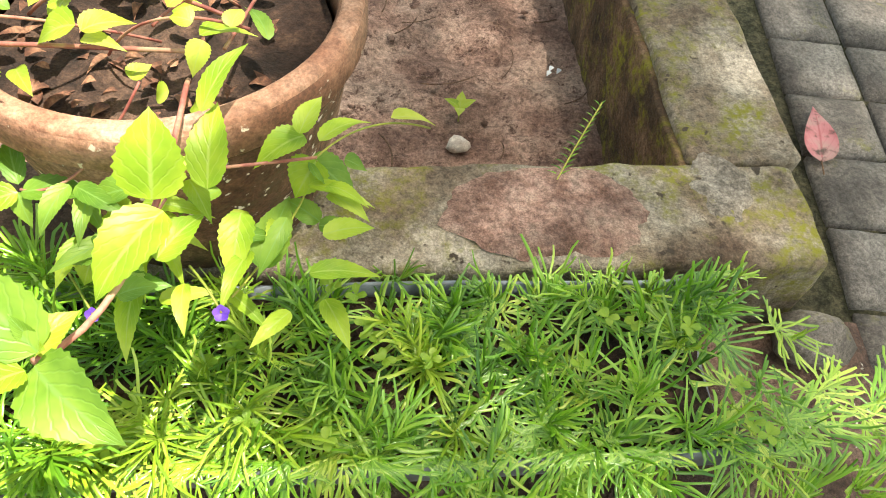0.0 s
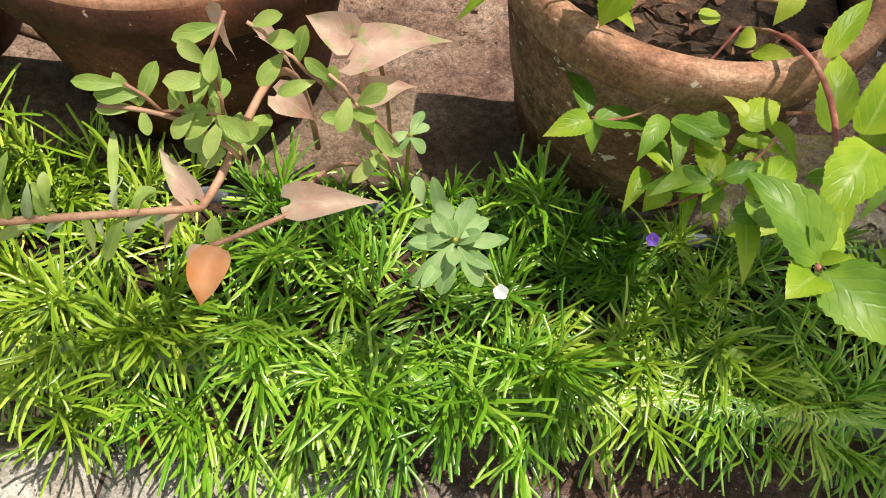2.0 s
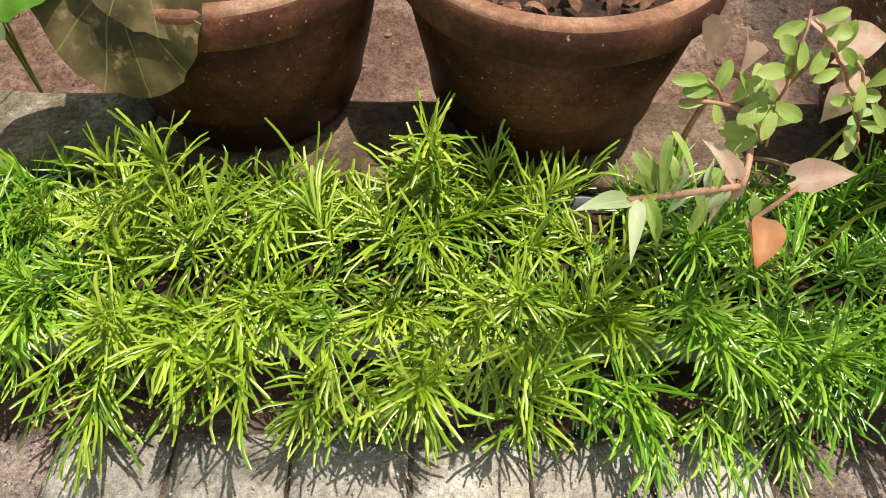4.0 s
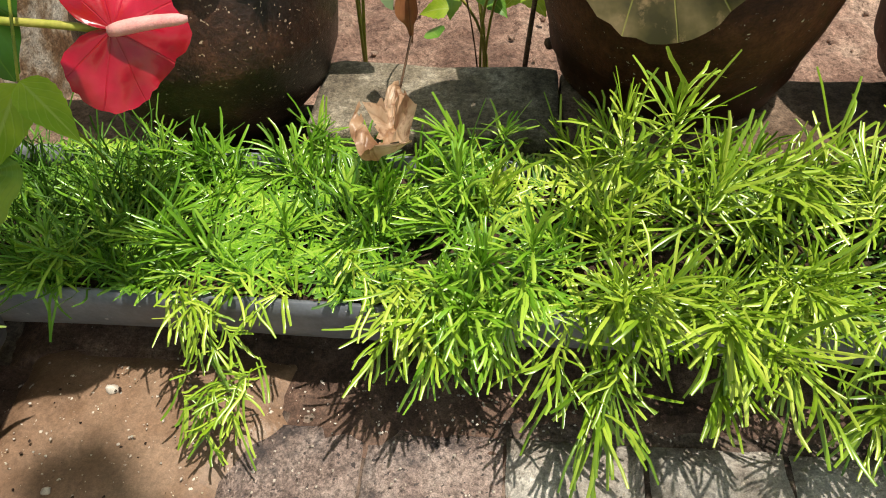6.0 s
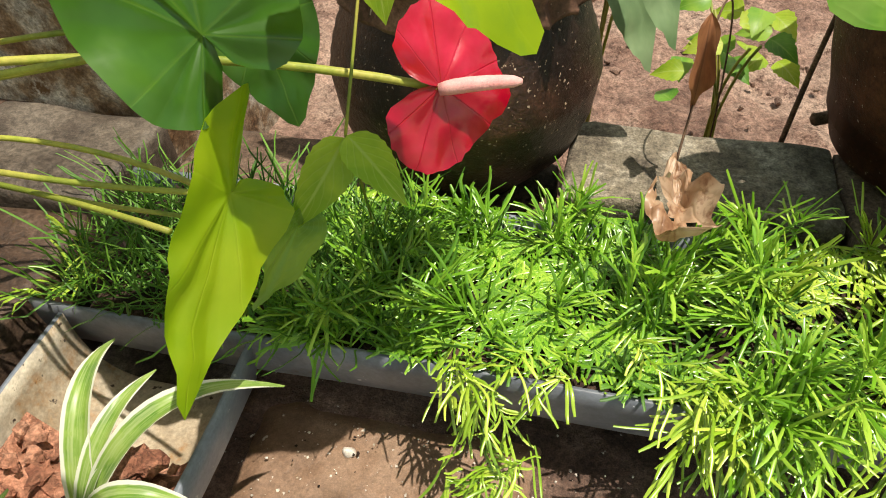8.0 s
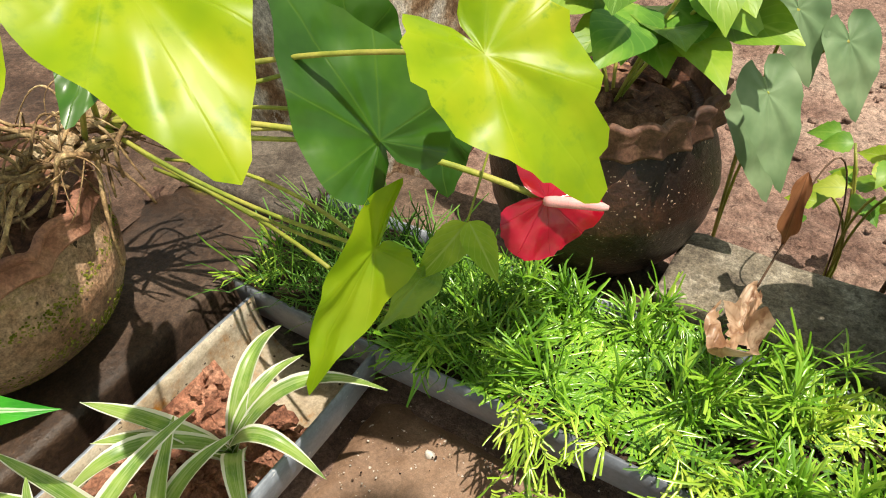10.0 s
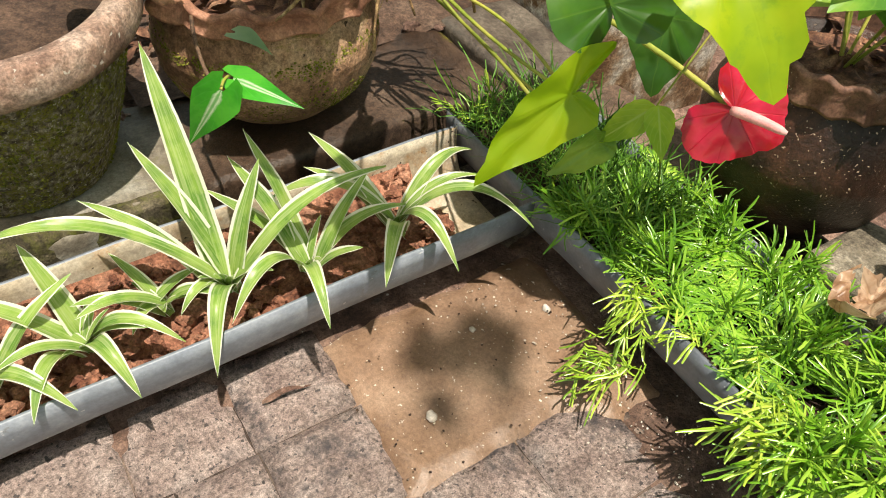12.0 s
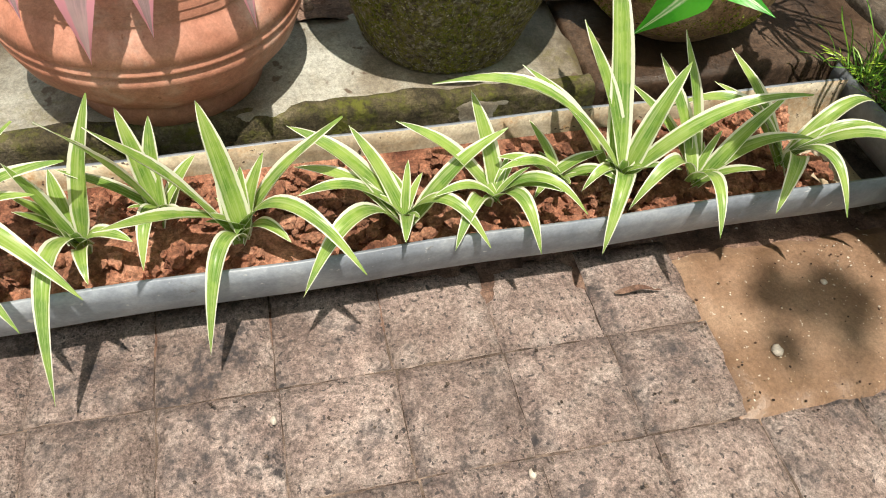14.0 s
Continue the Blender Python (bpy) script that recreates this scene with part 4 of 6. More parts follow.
# ---- needle-leaved plants in the long trough ----
def needles(name, base, way, length, width, droop, material, rings=6):
    """Many fleshy needles in one mesh: arrays of feet, directions, lengths, widths and droops."""
    n = len(base)
    s = np.linspace(0, 1, rings)
    up = np.array([0, 0, 1.0])
    side = np.cross(way, up + .15 * nrng.normal(size=(n, 3)))
    side /= np.linalg.norm(side, axis=1)[:, None] + 1e-9
    top = np.cross(side, way)
    taper = np.interp(s, [0, .15, .6, .88, 1], [.6, .85, 1.05, 1.0, .72])
    bend = nrng.normal(size=(n, 1)) * .14
    kink = nrng.normal(size=(n, 1)) * .035
    pts = base[:, None, :] + way[:, None, :] * (length[:, None] * s)[:, :, None]
    pts = pts - up * (droop[:, None] * length[:, None] * s ** 2)[:, :, None]
    pts = pts + side[:, None, :] * (length[:, None] * (bend * s ** 2 + kink * np.sin(5.5 * s)))[:, :, None]
    inside = (pts[:, :, 1] > -.007) & (pts[:, :, 1] < .162)
    low = np.where(inside, .1035 - .010 * ((pts[:, :, 1] > .008) & (pts[:, :, 1] < .146)), 0.0035)
    steep = np.where(pts[:, :, 0] < .30, 1.1, 2.6)
    low = np.where(pts[:, :, 1] <= -.007, np.maximum(.0035, .1035 + steep * (pts[:, :, 1] + .007)), low)
    pts[:, :, 2] = np.maximum(pts[:, :, 2], low)
    w = (width[:, None] * taper)[:, :, None]
    verts = np.stack([pts - side[:, None, :] * w * .5, pts + top[:, None, :] * w * .30, pts + side[:, None, :] * w * .5], axis=2).reshape(-1, 3)
    k = np.arange(rings - 1)[:, None] * 3
    quad = np.concatenate([np.concatenate([k + a, k + b, k + b + 3, k + a + 3], axis=1) for a, b in ((0, 1), (1, 2))])
    faces = (np.arange(n)[:, None, None] * rings * 3 + quad[None]).reshape(-1, 4)
    me = bpy.data.meshes.new(name)
    me.vertices.add(len(verts))
    me.vertices.foreach_set("co", verts.astype(np.float32).ravel())
    me.loops.add(len(faces) * 4)
    me.loops.foreach_set("vertex_index", faces.astype(np.int32).ravel())
    me.polygons.add(len(faces))
    me.polygons.foreach_set("loop_start", np.arange(len(faces), dtype=np.int32) * 4)
    me.polygons.foreach_set("use_smooth", np.ones(len(faces), dtype=bool))
    me.update(calc_edges=True)
    me.materials.append(material)
    return new(name, me)


def rosettes(name, crowns, material, label, count=(29, 43), reach=(.030, .053), width=(.0018, .0029), whorls=2):
    """crowns: rows of foot, axis and size. Needles spray round each axis in a few whorls down the stem."""
    base, way, length, wide, droop = [], [], [], [], []
    for p, axis, size in crowns:
        p, axis = np.array(p, float), np.array(axis, float)
        axis /= np.linalg.norm(axis)
        helper = np.array([1.0, 0, 0]) if abs(axis[0]) < .8 else np.array([0, 1.0, 0])
        e1 = np.cross(axis, helper)
        e1 /= np.linalg.norm(e1)
        e2 = np.cross(axis, e1)
        m = int(nrng.integers(*count) * min(1, size ** 1.4))
        stem = nrng.uniform(.030, .078) * size * (1 if whorls > 1 else .5)
        q = nrng.uniform(0, 1, m) ** .8
        a = np.arange(m) * 2.4 + nrng.normal(0, .35, m)
        tilt = .12 + 1.2 * q + nrng.normal(0, .18, m)
        curl = nrng.normal(0, .24, (m, 3))
        d = axis[None] * np.cos(tilt)[:, None] + (e1[None] * np.cos(a)[:, None] + e2[None] * np.sin(a)[:, None]) * np.sin(tilt)[:, None] + curl * .4
        d /= np.linalg.norm(d, axis=1)[:, None]
        base.append(p[None] - axis[None] * (q * stem)[:, None])
        way.append(d)
        length.append(nrng.uniform(*reach, m) * size * (.62 + .5 * np.sin(np.pi * (.2 + .7 * q))))
        wide.append(nrng.uniform(*width, m) * (.5 + .5 * min(size, 1.1)))
        droop.append(nrng.normal(.20, .16, m))
    ob = needles(name, np.concatenate(base), np.concatenate(way), np.concatenate(length), np.concatenate(wide), np.concatenate(droop), material)
    return tagged(ob, label, "plant", kind="stuff")


def crown_height(x):
    return float(np.interp(x, [-.17, 0, .2, .34, .5, .7, .9, 1.08, 1.2, 1.35, 1.63, 1.75], [.125, .115, .118, .135, .162, .155, .142, .150, .118, .112, .105, .09]))


def spill(x):
    """How far the plants hang over the front lip."""
    return float(np.interp(x, [-.1, .13, .20, .29, .38, .55, .62, .68, .72, .79, .86, .96, 1.08, 1.16, 1.25, 1.45, 1.55, 1.75], [.0, .0, .0, .008, .04, .05, .07, .055, .035, .04, .056, .060, .055, .032, .026, .032, .038, .03]))


crowns = []
for x in np.arange(.005, 1.66, .037):
    front = -spill(x)
    for y in np.arange(front, .150, .035):
        xx, yy = x + rng.uniform(-.020, .020), y + rng.uniform(-.016, .016)
        if yy > .155 or (xx > .3 and rng.random() < .16) or (xx > 1.2 and rng.random() < .08) or (xx < .29 and yy < .018):
            continue
        h = crown_height(xx) - .006 + rng.uniform(-.055, .022) - (.014 if yy > .11 else 0)
        lean = Vector((rng.gauss(0, .55), rng.gauss(-.15, .5), 1))
        if yy < .01:
            over = (.01 - yy) / .07
            h -= over * rng.uniform(.025, .075)
            lean = Vector((rng.uniform(-.5, .5), -.5 - 1.2 * over, 1 - .75 * over))
        crowns.append(((xx, yy, h), lean, rng.uniform(.8, 1.2) * (1.08 if .4 < xx < 1.18 else .90 if xx < .4 else .85)))
        if xx < .4:
            crowns.append(((xx + rng.uniform(-.02, .02), max(.012, yy + rng.uniform(-.02, .02)), h - rng.uniform(0, .02)), (rng.gauss(0, .5), rng.gauss(-.1, .5), 1), rng.uniform(.72, .95)))
for x in np.arange(.34, 1.14, .038):
    for z in (.085, .060):
        if z < .07 and spill(x) < .068 or rng.random() < .35:
            continue
        crowns.append(((x + rng.uniform(-.02, .02), -spill(x) + rng.uniform(-.015, .02), z + rng.uniform(-.02, .015)), (rng.uniform(-.7, .7), -1, rng.uniform(-.6, .4)), rng.uniform(.65, .9)))
for x, y, z in ((.152, -.006, .112), (.158, -.022, .100), (.165, -.034, .082), (.160, -.044, .066), (.172, -.052, .052), (.168, -.062, .038), (.180, -.070, .026), (.20, -.012, .105), (.285, -.010, .110), (.295, -.026, .095), (.315, -.030, .100), (.335, -.02, .108)):
    for k in range(2):
        crowns.append(((x + rng.gauss(0, .010), y + rng.gauss(0, .006), z + rng.gauss(0, .006)), (rng.uniform(-1, 1), -1, rng.uniform(-.5, .7)), rng.uniform(.45, .64) * (1 if x < .25 else 1.4)))
for x in np.arange(1.14, 1.66, .042):
    crowns.append(((x + rng.uniform(-.012, .012), rng.uniform(.125, .158), rng.uniform(.10, .122)), (rng.uniform(-.5, .5), rng.uniform(-.5, .5), 1), rng.uniform(.7, .95)))
for x in np.arange(.08, .32, .034):
    crowns.append(((x + rng.uniform(-.012, .012), rng.uniform(.12, .158), rng.uniform(.105, .128)), (rng.uniform(-.5, .5), rng.uniform(-.4, .4), 1), rng.uniform(.7, .95)))
for x in np.arange(.02, .20, .022):
    crowns.append(((x + rng.uniform(-.01, .01), rng.uniform(.012, .028), rng.uniform(.104, .116)), (rng.uniform(-.6, .6), -.5, rng.uniform(.5, 1)), rng.uniform(.5, .7)))
for x in np.arange(.32, 1.14, .042):
    crowns.append(((x + rng.uniform(-.012, .012), rng.uniform(.135, .162), rng.uniform(.115, .142)), (rng.uniform(-.5, .5), rng.uniform(-.3, .6), 1), rng.uniform(.75, 1.0)))
for x in np.arange(.98, 1.64, .036):
    crowns.append(((x + rng.uniform(-.012, .012), rng.uniform(-.03, .004), rng.uniform(.088, .112)), (rng.uniform(-.6, .6), -.9, rng.uniform(.1, .7)), rng.uniform(.75, 1.05)))
for x in np.arange(.32, 1.16, .036):
    crowns.append(((x + rng.uniform(-.016, .016), rng.uniform(-.022, .012), rng.uniform(.112, .142)), (rng.uniform(-.7, .7), -.7, rng.uniform(.3, 1.1)), rng.uniform(.8, 1.15)))
for k in range(46):
    crowns.append(((rng.uniform(1.17, 1.64), rng.uniform(.015, .14), rng.uniform(.104, .128)), (rng.gauss(0, .5), rng.gauss(-.1, .5), 1), rng.uniform(.75, 1.0)))
for x, y in ((1.66, .03), (1.70, .06), (1.68, .10), (1.73, .02), (1.67, -.02), (1.72, -.03), (1.76, .05), (1.64, .0), (1.69, .02), (1.75, -.01)):
    crowns.append(((x, y, rng.uniform(.06, .095)), (rng.uniform(.2, .9), rng.uniform(-.5, .3), .8), rng.uniform(.9, 1.1)))
for x, y, z, s in ((.69, .13, .205, 1.0), (.695, .125, .180, 1.1), (.70, .13, .165, 1.1), (.475, .108, .205, 1.1), (.44, .10, .19, 1), (.50, .06, .185, 1.1), (.46, -.02, .165, 1.1), (1.07, -.03, .150, 1.35), (.99, -.035, .145, 1.35), (.91, .06, .155, 1.2), (1.10, .13, .170, 1), (1.085, .14, .155, 1), (.60, .12, .17, 1.1), (.61, -.05, .13, 1.3), (.78, -.045, .14, 1.35), (.84, -.05, .135, 1.3), (.53, -.045, .14, 1.3), (.69, -.055, .125, 1.3), (.38, .02, .15, 1.1), (.42, .09, .16, 1)):
    crowns.append(((x, y, z), (rng.uniform(-.25, .25), rng.uniform(-.45, .1), 1), s))
green_mat = leafy("deep_green_needle", [(.1, (.030, .115, .007)), (.5, (.175, .38, .018)), (.9, (.46, .63, .08))], 9, .30, .10, per_island=True, spec=.75)


def deep(c):
    """The clumps of deeper green."""
    w = .05 * math.sin(40 * c[0][1])
    if c[0][1] < 0 and c[0][0] < .32:
        return False
    return c[0][0] < .40 + w or .86 + w < c[0][0] < 1.14 - w or c[0][0] > 1.20 + w and math.sin(57 * c[0][0] + 31 * c[0][1]) > -.75



rosettes("needle_plants", [c for c in crowns if not deep(c)], grass_mat, "dense yellow-green needle-leaved plants spilling over the trough")
rosettes("needle_plants", [c for c in crowns if deep(c)], green_mat, "dense bright green needle-leaved plants spilling over the trough")

# Filler shoots whose dark colour stands for shade between the crowns.
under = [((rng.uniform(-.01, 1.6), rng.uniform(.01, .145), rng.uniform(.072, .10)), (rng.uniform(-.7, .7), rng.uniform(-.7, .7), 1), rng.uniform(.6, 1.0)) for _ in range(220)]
rosettes("undergrowth", under, thin_grass_mat, "green shoots below the needle-leaved crowns, coloured dark for the shade there", (10, 18), (.02, .045), (.0018, .003), 1)

weed_bm = bmesh.new()
weed_rng = random.Random(31)
for k in range(22):
    p = Vector((weed_rng.uniform(1.15, 1.62), weed_rng.uniform(.0, .14), weed_rng.uniform(.112, .130)))
    for j in range(4):
        a = j * 1.57 + weed_rng.uniform(-.4, .4)
        leaf_bm(p, p + Vector((math.cos(a) * .009, math.sin(a) * .009, weed_rng.uniform(0, .005))), .0065, "spoon", .1, .2, 5, 2, bm=weed_bm)
tagged(part("small_weeds", weed_bm, shrub_light), "tiny round-leaved weeds among the needle plants", "weed", kind="stuff")

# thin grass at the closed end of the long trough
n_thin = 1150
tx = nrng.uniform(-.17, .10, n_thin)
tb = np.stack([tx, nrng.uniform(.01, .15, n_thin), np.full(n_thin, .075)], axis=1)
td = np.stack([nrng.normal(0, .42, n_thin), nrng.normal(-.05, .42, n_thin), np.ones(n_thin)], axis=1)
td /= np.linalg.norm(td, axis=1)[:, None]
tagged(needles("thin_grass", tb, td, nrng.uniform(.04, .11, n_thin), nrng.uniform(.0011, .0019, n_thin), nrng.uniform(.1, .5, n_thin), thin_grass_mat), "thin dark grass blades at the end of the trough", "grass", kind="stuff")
rosettes("end_tuft", [((-.165, .02, .115), (-.4, -.5, 1), .8), ((-.155, .045, .125), (-.3, -.2, 1), .8), ((-.18, .0, .10), (-.6, -.7, .6), .7), ((-.02, .03, .112), (0, -.4, 1), .8), ((.03, .02, .115), (.1, -.5, 1), .8), ((-.06, .06, .115), (0, 0, 1), .7)], grass_mat, "small green tuft at the end of the trough", (16, 24), (.025, .045), (.0018, .0028))

# ---- striped plants in the short trough ----
def spider(base, tips):
    root = thing("spider_plant", "young striped spider plant with cream-edged leaves in red soil", "plant", "spider plants in the trough")
    b = Vector(base)
    for k, tip in enumerate(tips):
        t = Vector(tip)
        d = t - b
        flat = Vector((d.x, d.y, 0)).length
        start = b + Vector((rng.uniform(-.006, .006), rng.uniform(-.006, .006), rng.uniform(-.012, .004)))
        lift = .10 + .55 * max(0, min(1, (flat - d.z * 1.1) / (d.length + 1e-6)))
        w = rng.uniform(.0150, .0205) * min(1.25, .75 + d.length * 2.6)
        part("leaf", leaf_bm(start, t, w, "strap", lift * .74, .38, 16, 6, wave=.010), spider_mat, root)
    for k in range(4):
        a = rng.uniform(0, 6.28)
        part("leaf", leaf_bm(b, b + Vector((math.cos(a) * .028, math.sin(a) * .028, rng.uniform(.02, .045))), .009, "strap", .12, .3, 8, 2), spider_mat, root)
    return root


spider((-.052,-.312,.095), [(-.172,-.314,.275), (-.120,-.351,.223), (-.100,-.488,.187), (-.120,-.401,.182), (-.080,-.260,.199), (-.030,-.165,.190), (.022,-.355,.076), (-.010,-.284,.140), (-.030,-.362,.106)])
spider((-.042,-.240,.092), [(-.100,-.263,.218), (-.100,-.280,.195), (-.100,-.306,.170), (-.020,-.149,.146), (.045,-.261,.106), (.000,-.329,.107), (.000,-.205,.136), (-.050,-.171,.175)])
spider((-.045,-.143,.092), [(-.110,-.200,.185), (-.100,-.212,.156), (-.030,-.059,.136), (-.070,-.040,.132), (.040,-.127,.100), (.030,-.199,.108), (-.100,-.254,.130), (.044,-.046,.121)])
spider((-.062,-.370,.088), [(-.060,-.436,.132), (-.050,-.437,.126), (-.100,-.394,.135), (-.060,-.332,.123), (-.030,-.324,.109), (-.040,-.402,.093)])
spider((-.048,-.438,.090), [(-.100,-.453,.176), (-.090,-.521,.160), (.020,-.414,.089), (.010,-.489,.098), (.000,-.368,.109), (-.010,-.390,.131), (-.030,-.501,.124)])
spider((-.050,-.520,.082), [(-.100,-.612,.159), (-.100,-.560,.152), (-.070,-.426,.156), (-.070,-.611,.140), (-.040,-.613,.136), (.012,-.458,.097), (.030,-.619,.093), (.010,-.532,.118), (-.080,-.528,.113)])
spider((-.050,-.662,.090), [(-.080,-.677,.211), (-.030,-.746,.238), (-.050,-.571,.206), (.040,-.569,.123), (.045,-.698,.054), (.030,-.747,.200), (-.070,-.634,.160), (-.070,-.654,.148), (-.010,-.622,.115), (-.100,-.671,.160)])
spider((-.086,-.727,.086), [(-.040,-.777,.238), (-.120,-.744,.180), (-.120,-.721,.168), (-.120,-.693,.120), (-.020,-.741,.093), (-.080,-.792,.158), (-.060,-.704,.107)])
spider((-.062,-.792,.088), [(-.100,-.755,.212), (.062,-.816,.046), (-.100,-.804,.141), (-.060,-.817,.188), (-.030,-.743,.119), (.000,-.777,.110), (-.060,-.825,.157), (-.050,-.823,.148)])
spider((-.075,-.905,.088), [(.030,-.773,.131), (.040,-.819,.115), (-.050,-.802,.163), (-.060,-.776,.184), (-.080,-.805,.209)])


# ---- anthurium in the mossy bowl ----
anth = thing("anthurium", "anthurium with large heart leaves, pale roots and one red flower", "plant")
CROWN = Vector((-.235, -.035, .285))


def heart(joint, tip, nor, width, material, foot=CROWN, lobe=.38, cup=.10, droop=.12, rag=0.0, seed=0.0, sag=.04, label="", stem=True, r=.0020):
    part("leaf", heart_bm(joint, tip, nor, width, lobe, cup, droop, 8, 48, rag, seed), material, anth, label)
    if stem:
        j = Vector(joint) - Vector(nor).normalized() * .002
        f = Vector(foot)
        part("petiole", tube_bm(bezier([f, f.lerp(j, .4) + Vector((0, 0, sag)), j], 14), [r * 1.25 - r * .4 * k / 14 for k in range(15)]), petiole_mat, anth, "yellow-green leaf stalk")


heart((.036, -.029, .261), (.039, -.123, .203), (.89, .11, .43), .062, anth_mid, lobe=(.12, .54), cup=(.42, .14), droop=-.17, sag=-.03, label="olive green heart leaf hanging edge on", r=.0018)
heart((.020, .010, .324), (-.055, .012, .425), (.63, -.46, .62), .104, anth_dark, lobe=(.30, .34), cup=.22, droop=.07, sag=-.01, label="dark green glossy heart leaf")
heart((.099, .016, .406), (.175, .020, .322), (.80, -.38, .45), .101, anth_light, lobe=(.40, .45), cup=.25, droop=.35, rag=.16, seed=3, sag=.05, label="yellow-green heart leaf with nibbled edge")
heart((.046, -.165, .514), (.118, -.193, .459), (.25, -.20, .95), .085, anth_light, lobe=.40, cup=.2, droop=.3, seed=5, sag=.12, label="bright yellow-green heart leaf")
heart((-.156, -.189, .431), (-.157, -.267, .398), (.30, -.15, .93), .085, anth_light, lobe=.45, cup=.2, droop=.3, seed=6, foot=(-.285, -.13, .25), sag=.06, label="bright yellow-green heart leaf")
heart((-.202, -.135, .437), (-.080, -.180, .404), (.60, -.22, .77), .090, anth_light, lobe=.50, cup=.21, seed=7, foot=(-.28, -.12, .25), sag=.06, label="bright yellow-green heart leaf")
heart((.048, .008, .206), (.022, -.022, .158), (.83, -.40, .30), .034, trail_dark, lobe=.22, cup=.3, sag=-.04, seed=2.0, label="pale green heart leaf below the olive one", r=.0016)
heart((-.105, -.090, .415), (-.080, -.142, .390), (.50, -.45, .70), .040, anth_dark, lobe=.4, foot=(-.24, -.05, .27), sag=.03, label="small dark green leaf")
heart((-.06, .09, .33), (-.10, .05, .40), (.6, -.5, .6), .10, anth_dark, lobe=.4, sag=.0, label="dark green glossy heart leaf")
# Shade on this leaf is put in by using the dark leaf colour.
heart((-.018, .138, .262), (.006, .118, .192), (.15, -.80, .55), .078, anth_dark, lobe=.4, sag=-.02, label="shaded green heart leaf")

spathe = part("spathe", heart_bm((.119, .077, .263), (.156, .103, .245), (.10, -.80, .58), .100, .66, -.18, .25, 10, 64, .05, 2, False, .06), spathe_mat, anth, "glossy crimson flower bract")
part("spadix", tube_bm(bezier([(.119, .073, .264), (.142, .076, .270), (.164, .086, .266)], 10), [.0034, .0042, .0045, .0045, .0044, .0043, .0042, .004, .0038, .0034, .0018], 10), spadix_mat, spathe, "pale pink flower spike")
part("flower_stalk", tube_bm(bezier([CROWN, (-.12, .03, .30), (.02, .075, .275), (.117, .0775, .262)], 18), .0026), petiole_mat, anth, "long olive flower stalk")
for foot, mid, end, r in (((-.2, -.01, .245), (-.10, .02, .255), (.022, -.02, .250), .0017), ((-.205, -.02, .24), (-.11, -.01, .23), (.02, -.061, .262), .0017), ((-.22, .02, .27), (-.12, .06, .29), (-.01, .06, .30), .0018)):
    part("petiole", tube_bm(bezier([foot, mid, end], 12), r), petiole_mat, anth, "yellow-green leaf stalk")
for k in range(70):
    a = rng.uniform(-2.7, 1.5)
    p = Vector((-.245 + rng.uniform(-.035, .035), -.06 + rng.uniform(-.05, .05), .266 + rng.uniform(-.01, .03)))
    reach = rng.uniform(.03, .085)
    pts = [p]
    for j in range(1, 5):
        wob = Vector((rng.gauss(0, .014), rng.gauss(0, .014), rng.gauss(.004, .010)))
        q = p + Vector((math.cos(a), math.sin(a), 0)) * reach * j / 4 + wob
        q.z = max(p.z + .02 * math.sin(j * .8) - rng.uniform(.2, 1.0) * reach * (j / 4) ** 2 + wob.z, .232 if (q.x + .315) ** 2 + (q.y + .150) ** 2 < .0135 else .11)
        pts.append(q)
    r0 = rng.choice((.0008, .001, .0013, .0018, .0026, .0034))
    part("root", tube_bm(bezier(pts, 12), [r0 * (1 - .045 * j + .12 * math.sin(j * 2.3 + k)) for j in range(13)], 5), root_mat, anth)
part("rhizome", tube_bm(bezier([(-.285, -.12, .235), (-.275, -.07, .275), (-.235, -.03, .30), (-.21, .0, .285)], 14), [.0095 + .003 * math.sin(k * 2.1) for k in range(15)], 10), rhizome_mat, anth, "knobbly pale rhizome")
for q in ((-.262, -.045, .285), (-.238, -.062, .283), (-.225, -.020, .292), (-.25, -.085, .275)):
    q = Vector(q)
    part("rhizome", tube_bm(bezier([q, q + Vector((rng.uniform(-.02, .02), rng.uniform(-.02, .02), .012)), q + Vector((rng.uniform(-.03, .03), rng.uniform(-.03, .03), -.012))], 10), [.006 + .0022 * math.sin(k * 1.9 + q.x * 90) for k in range(11)], 9), rhizome_mat, anth)

# ---- climbing shoot with two lobed leaves beside the anthurium ----
vine = thing("vine_shoot", "thin vine shoot with two light green lobed leaves", "plant")
part("leaf", leaf_bm((.072, .038, .250), (.042, .006, .200), .029, "acute", .10, .25, 18, 6, .06, up=(.55, -.55, .65)), trail_mat, vine)
part("leaf", leaf_bm((.074, .038, .252), (.114, .011, .229), .026, "acute", .06, .15, 18, 6, .06, up=(.45, -.6, .65)), trail_mat, vine)
part("leaf", leaf_bm((.078, .092, .345), (.086, .088, .292), .032, "acute", .06, .15, 14, 6, .04, up=(.4, -.7, .6)), trail_mat, vine)
part("stem", tube_bm(bezier([(.05, .125, .08), (.055, .10, .16), (.073, .038, .252)], 12), .0010, 5), petiole_mat, vine)
part("stem", tube_bm(bezier([(.073, .038, .252), (.076, .065, .30), (.078, .092, .346)], 10), .0010, 5), petiole_mat, vine)

# ---- arrow-leaved shoot over the spider plants ----
arrow = thing("arrow_vine", "creeping stem with white-veined green arrow leaves", "plant")
J = Vector((-.098, -.264, .272))
part("leaf", leaf_bm((-.080, -.281, .274), (-.116, -.306, .205), .040, "arrow", .06, .12, 16, 6, up=(.85, -.22, .5), back=.35), arrow_mat, arrow)
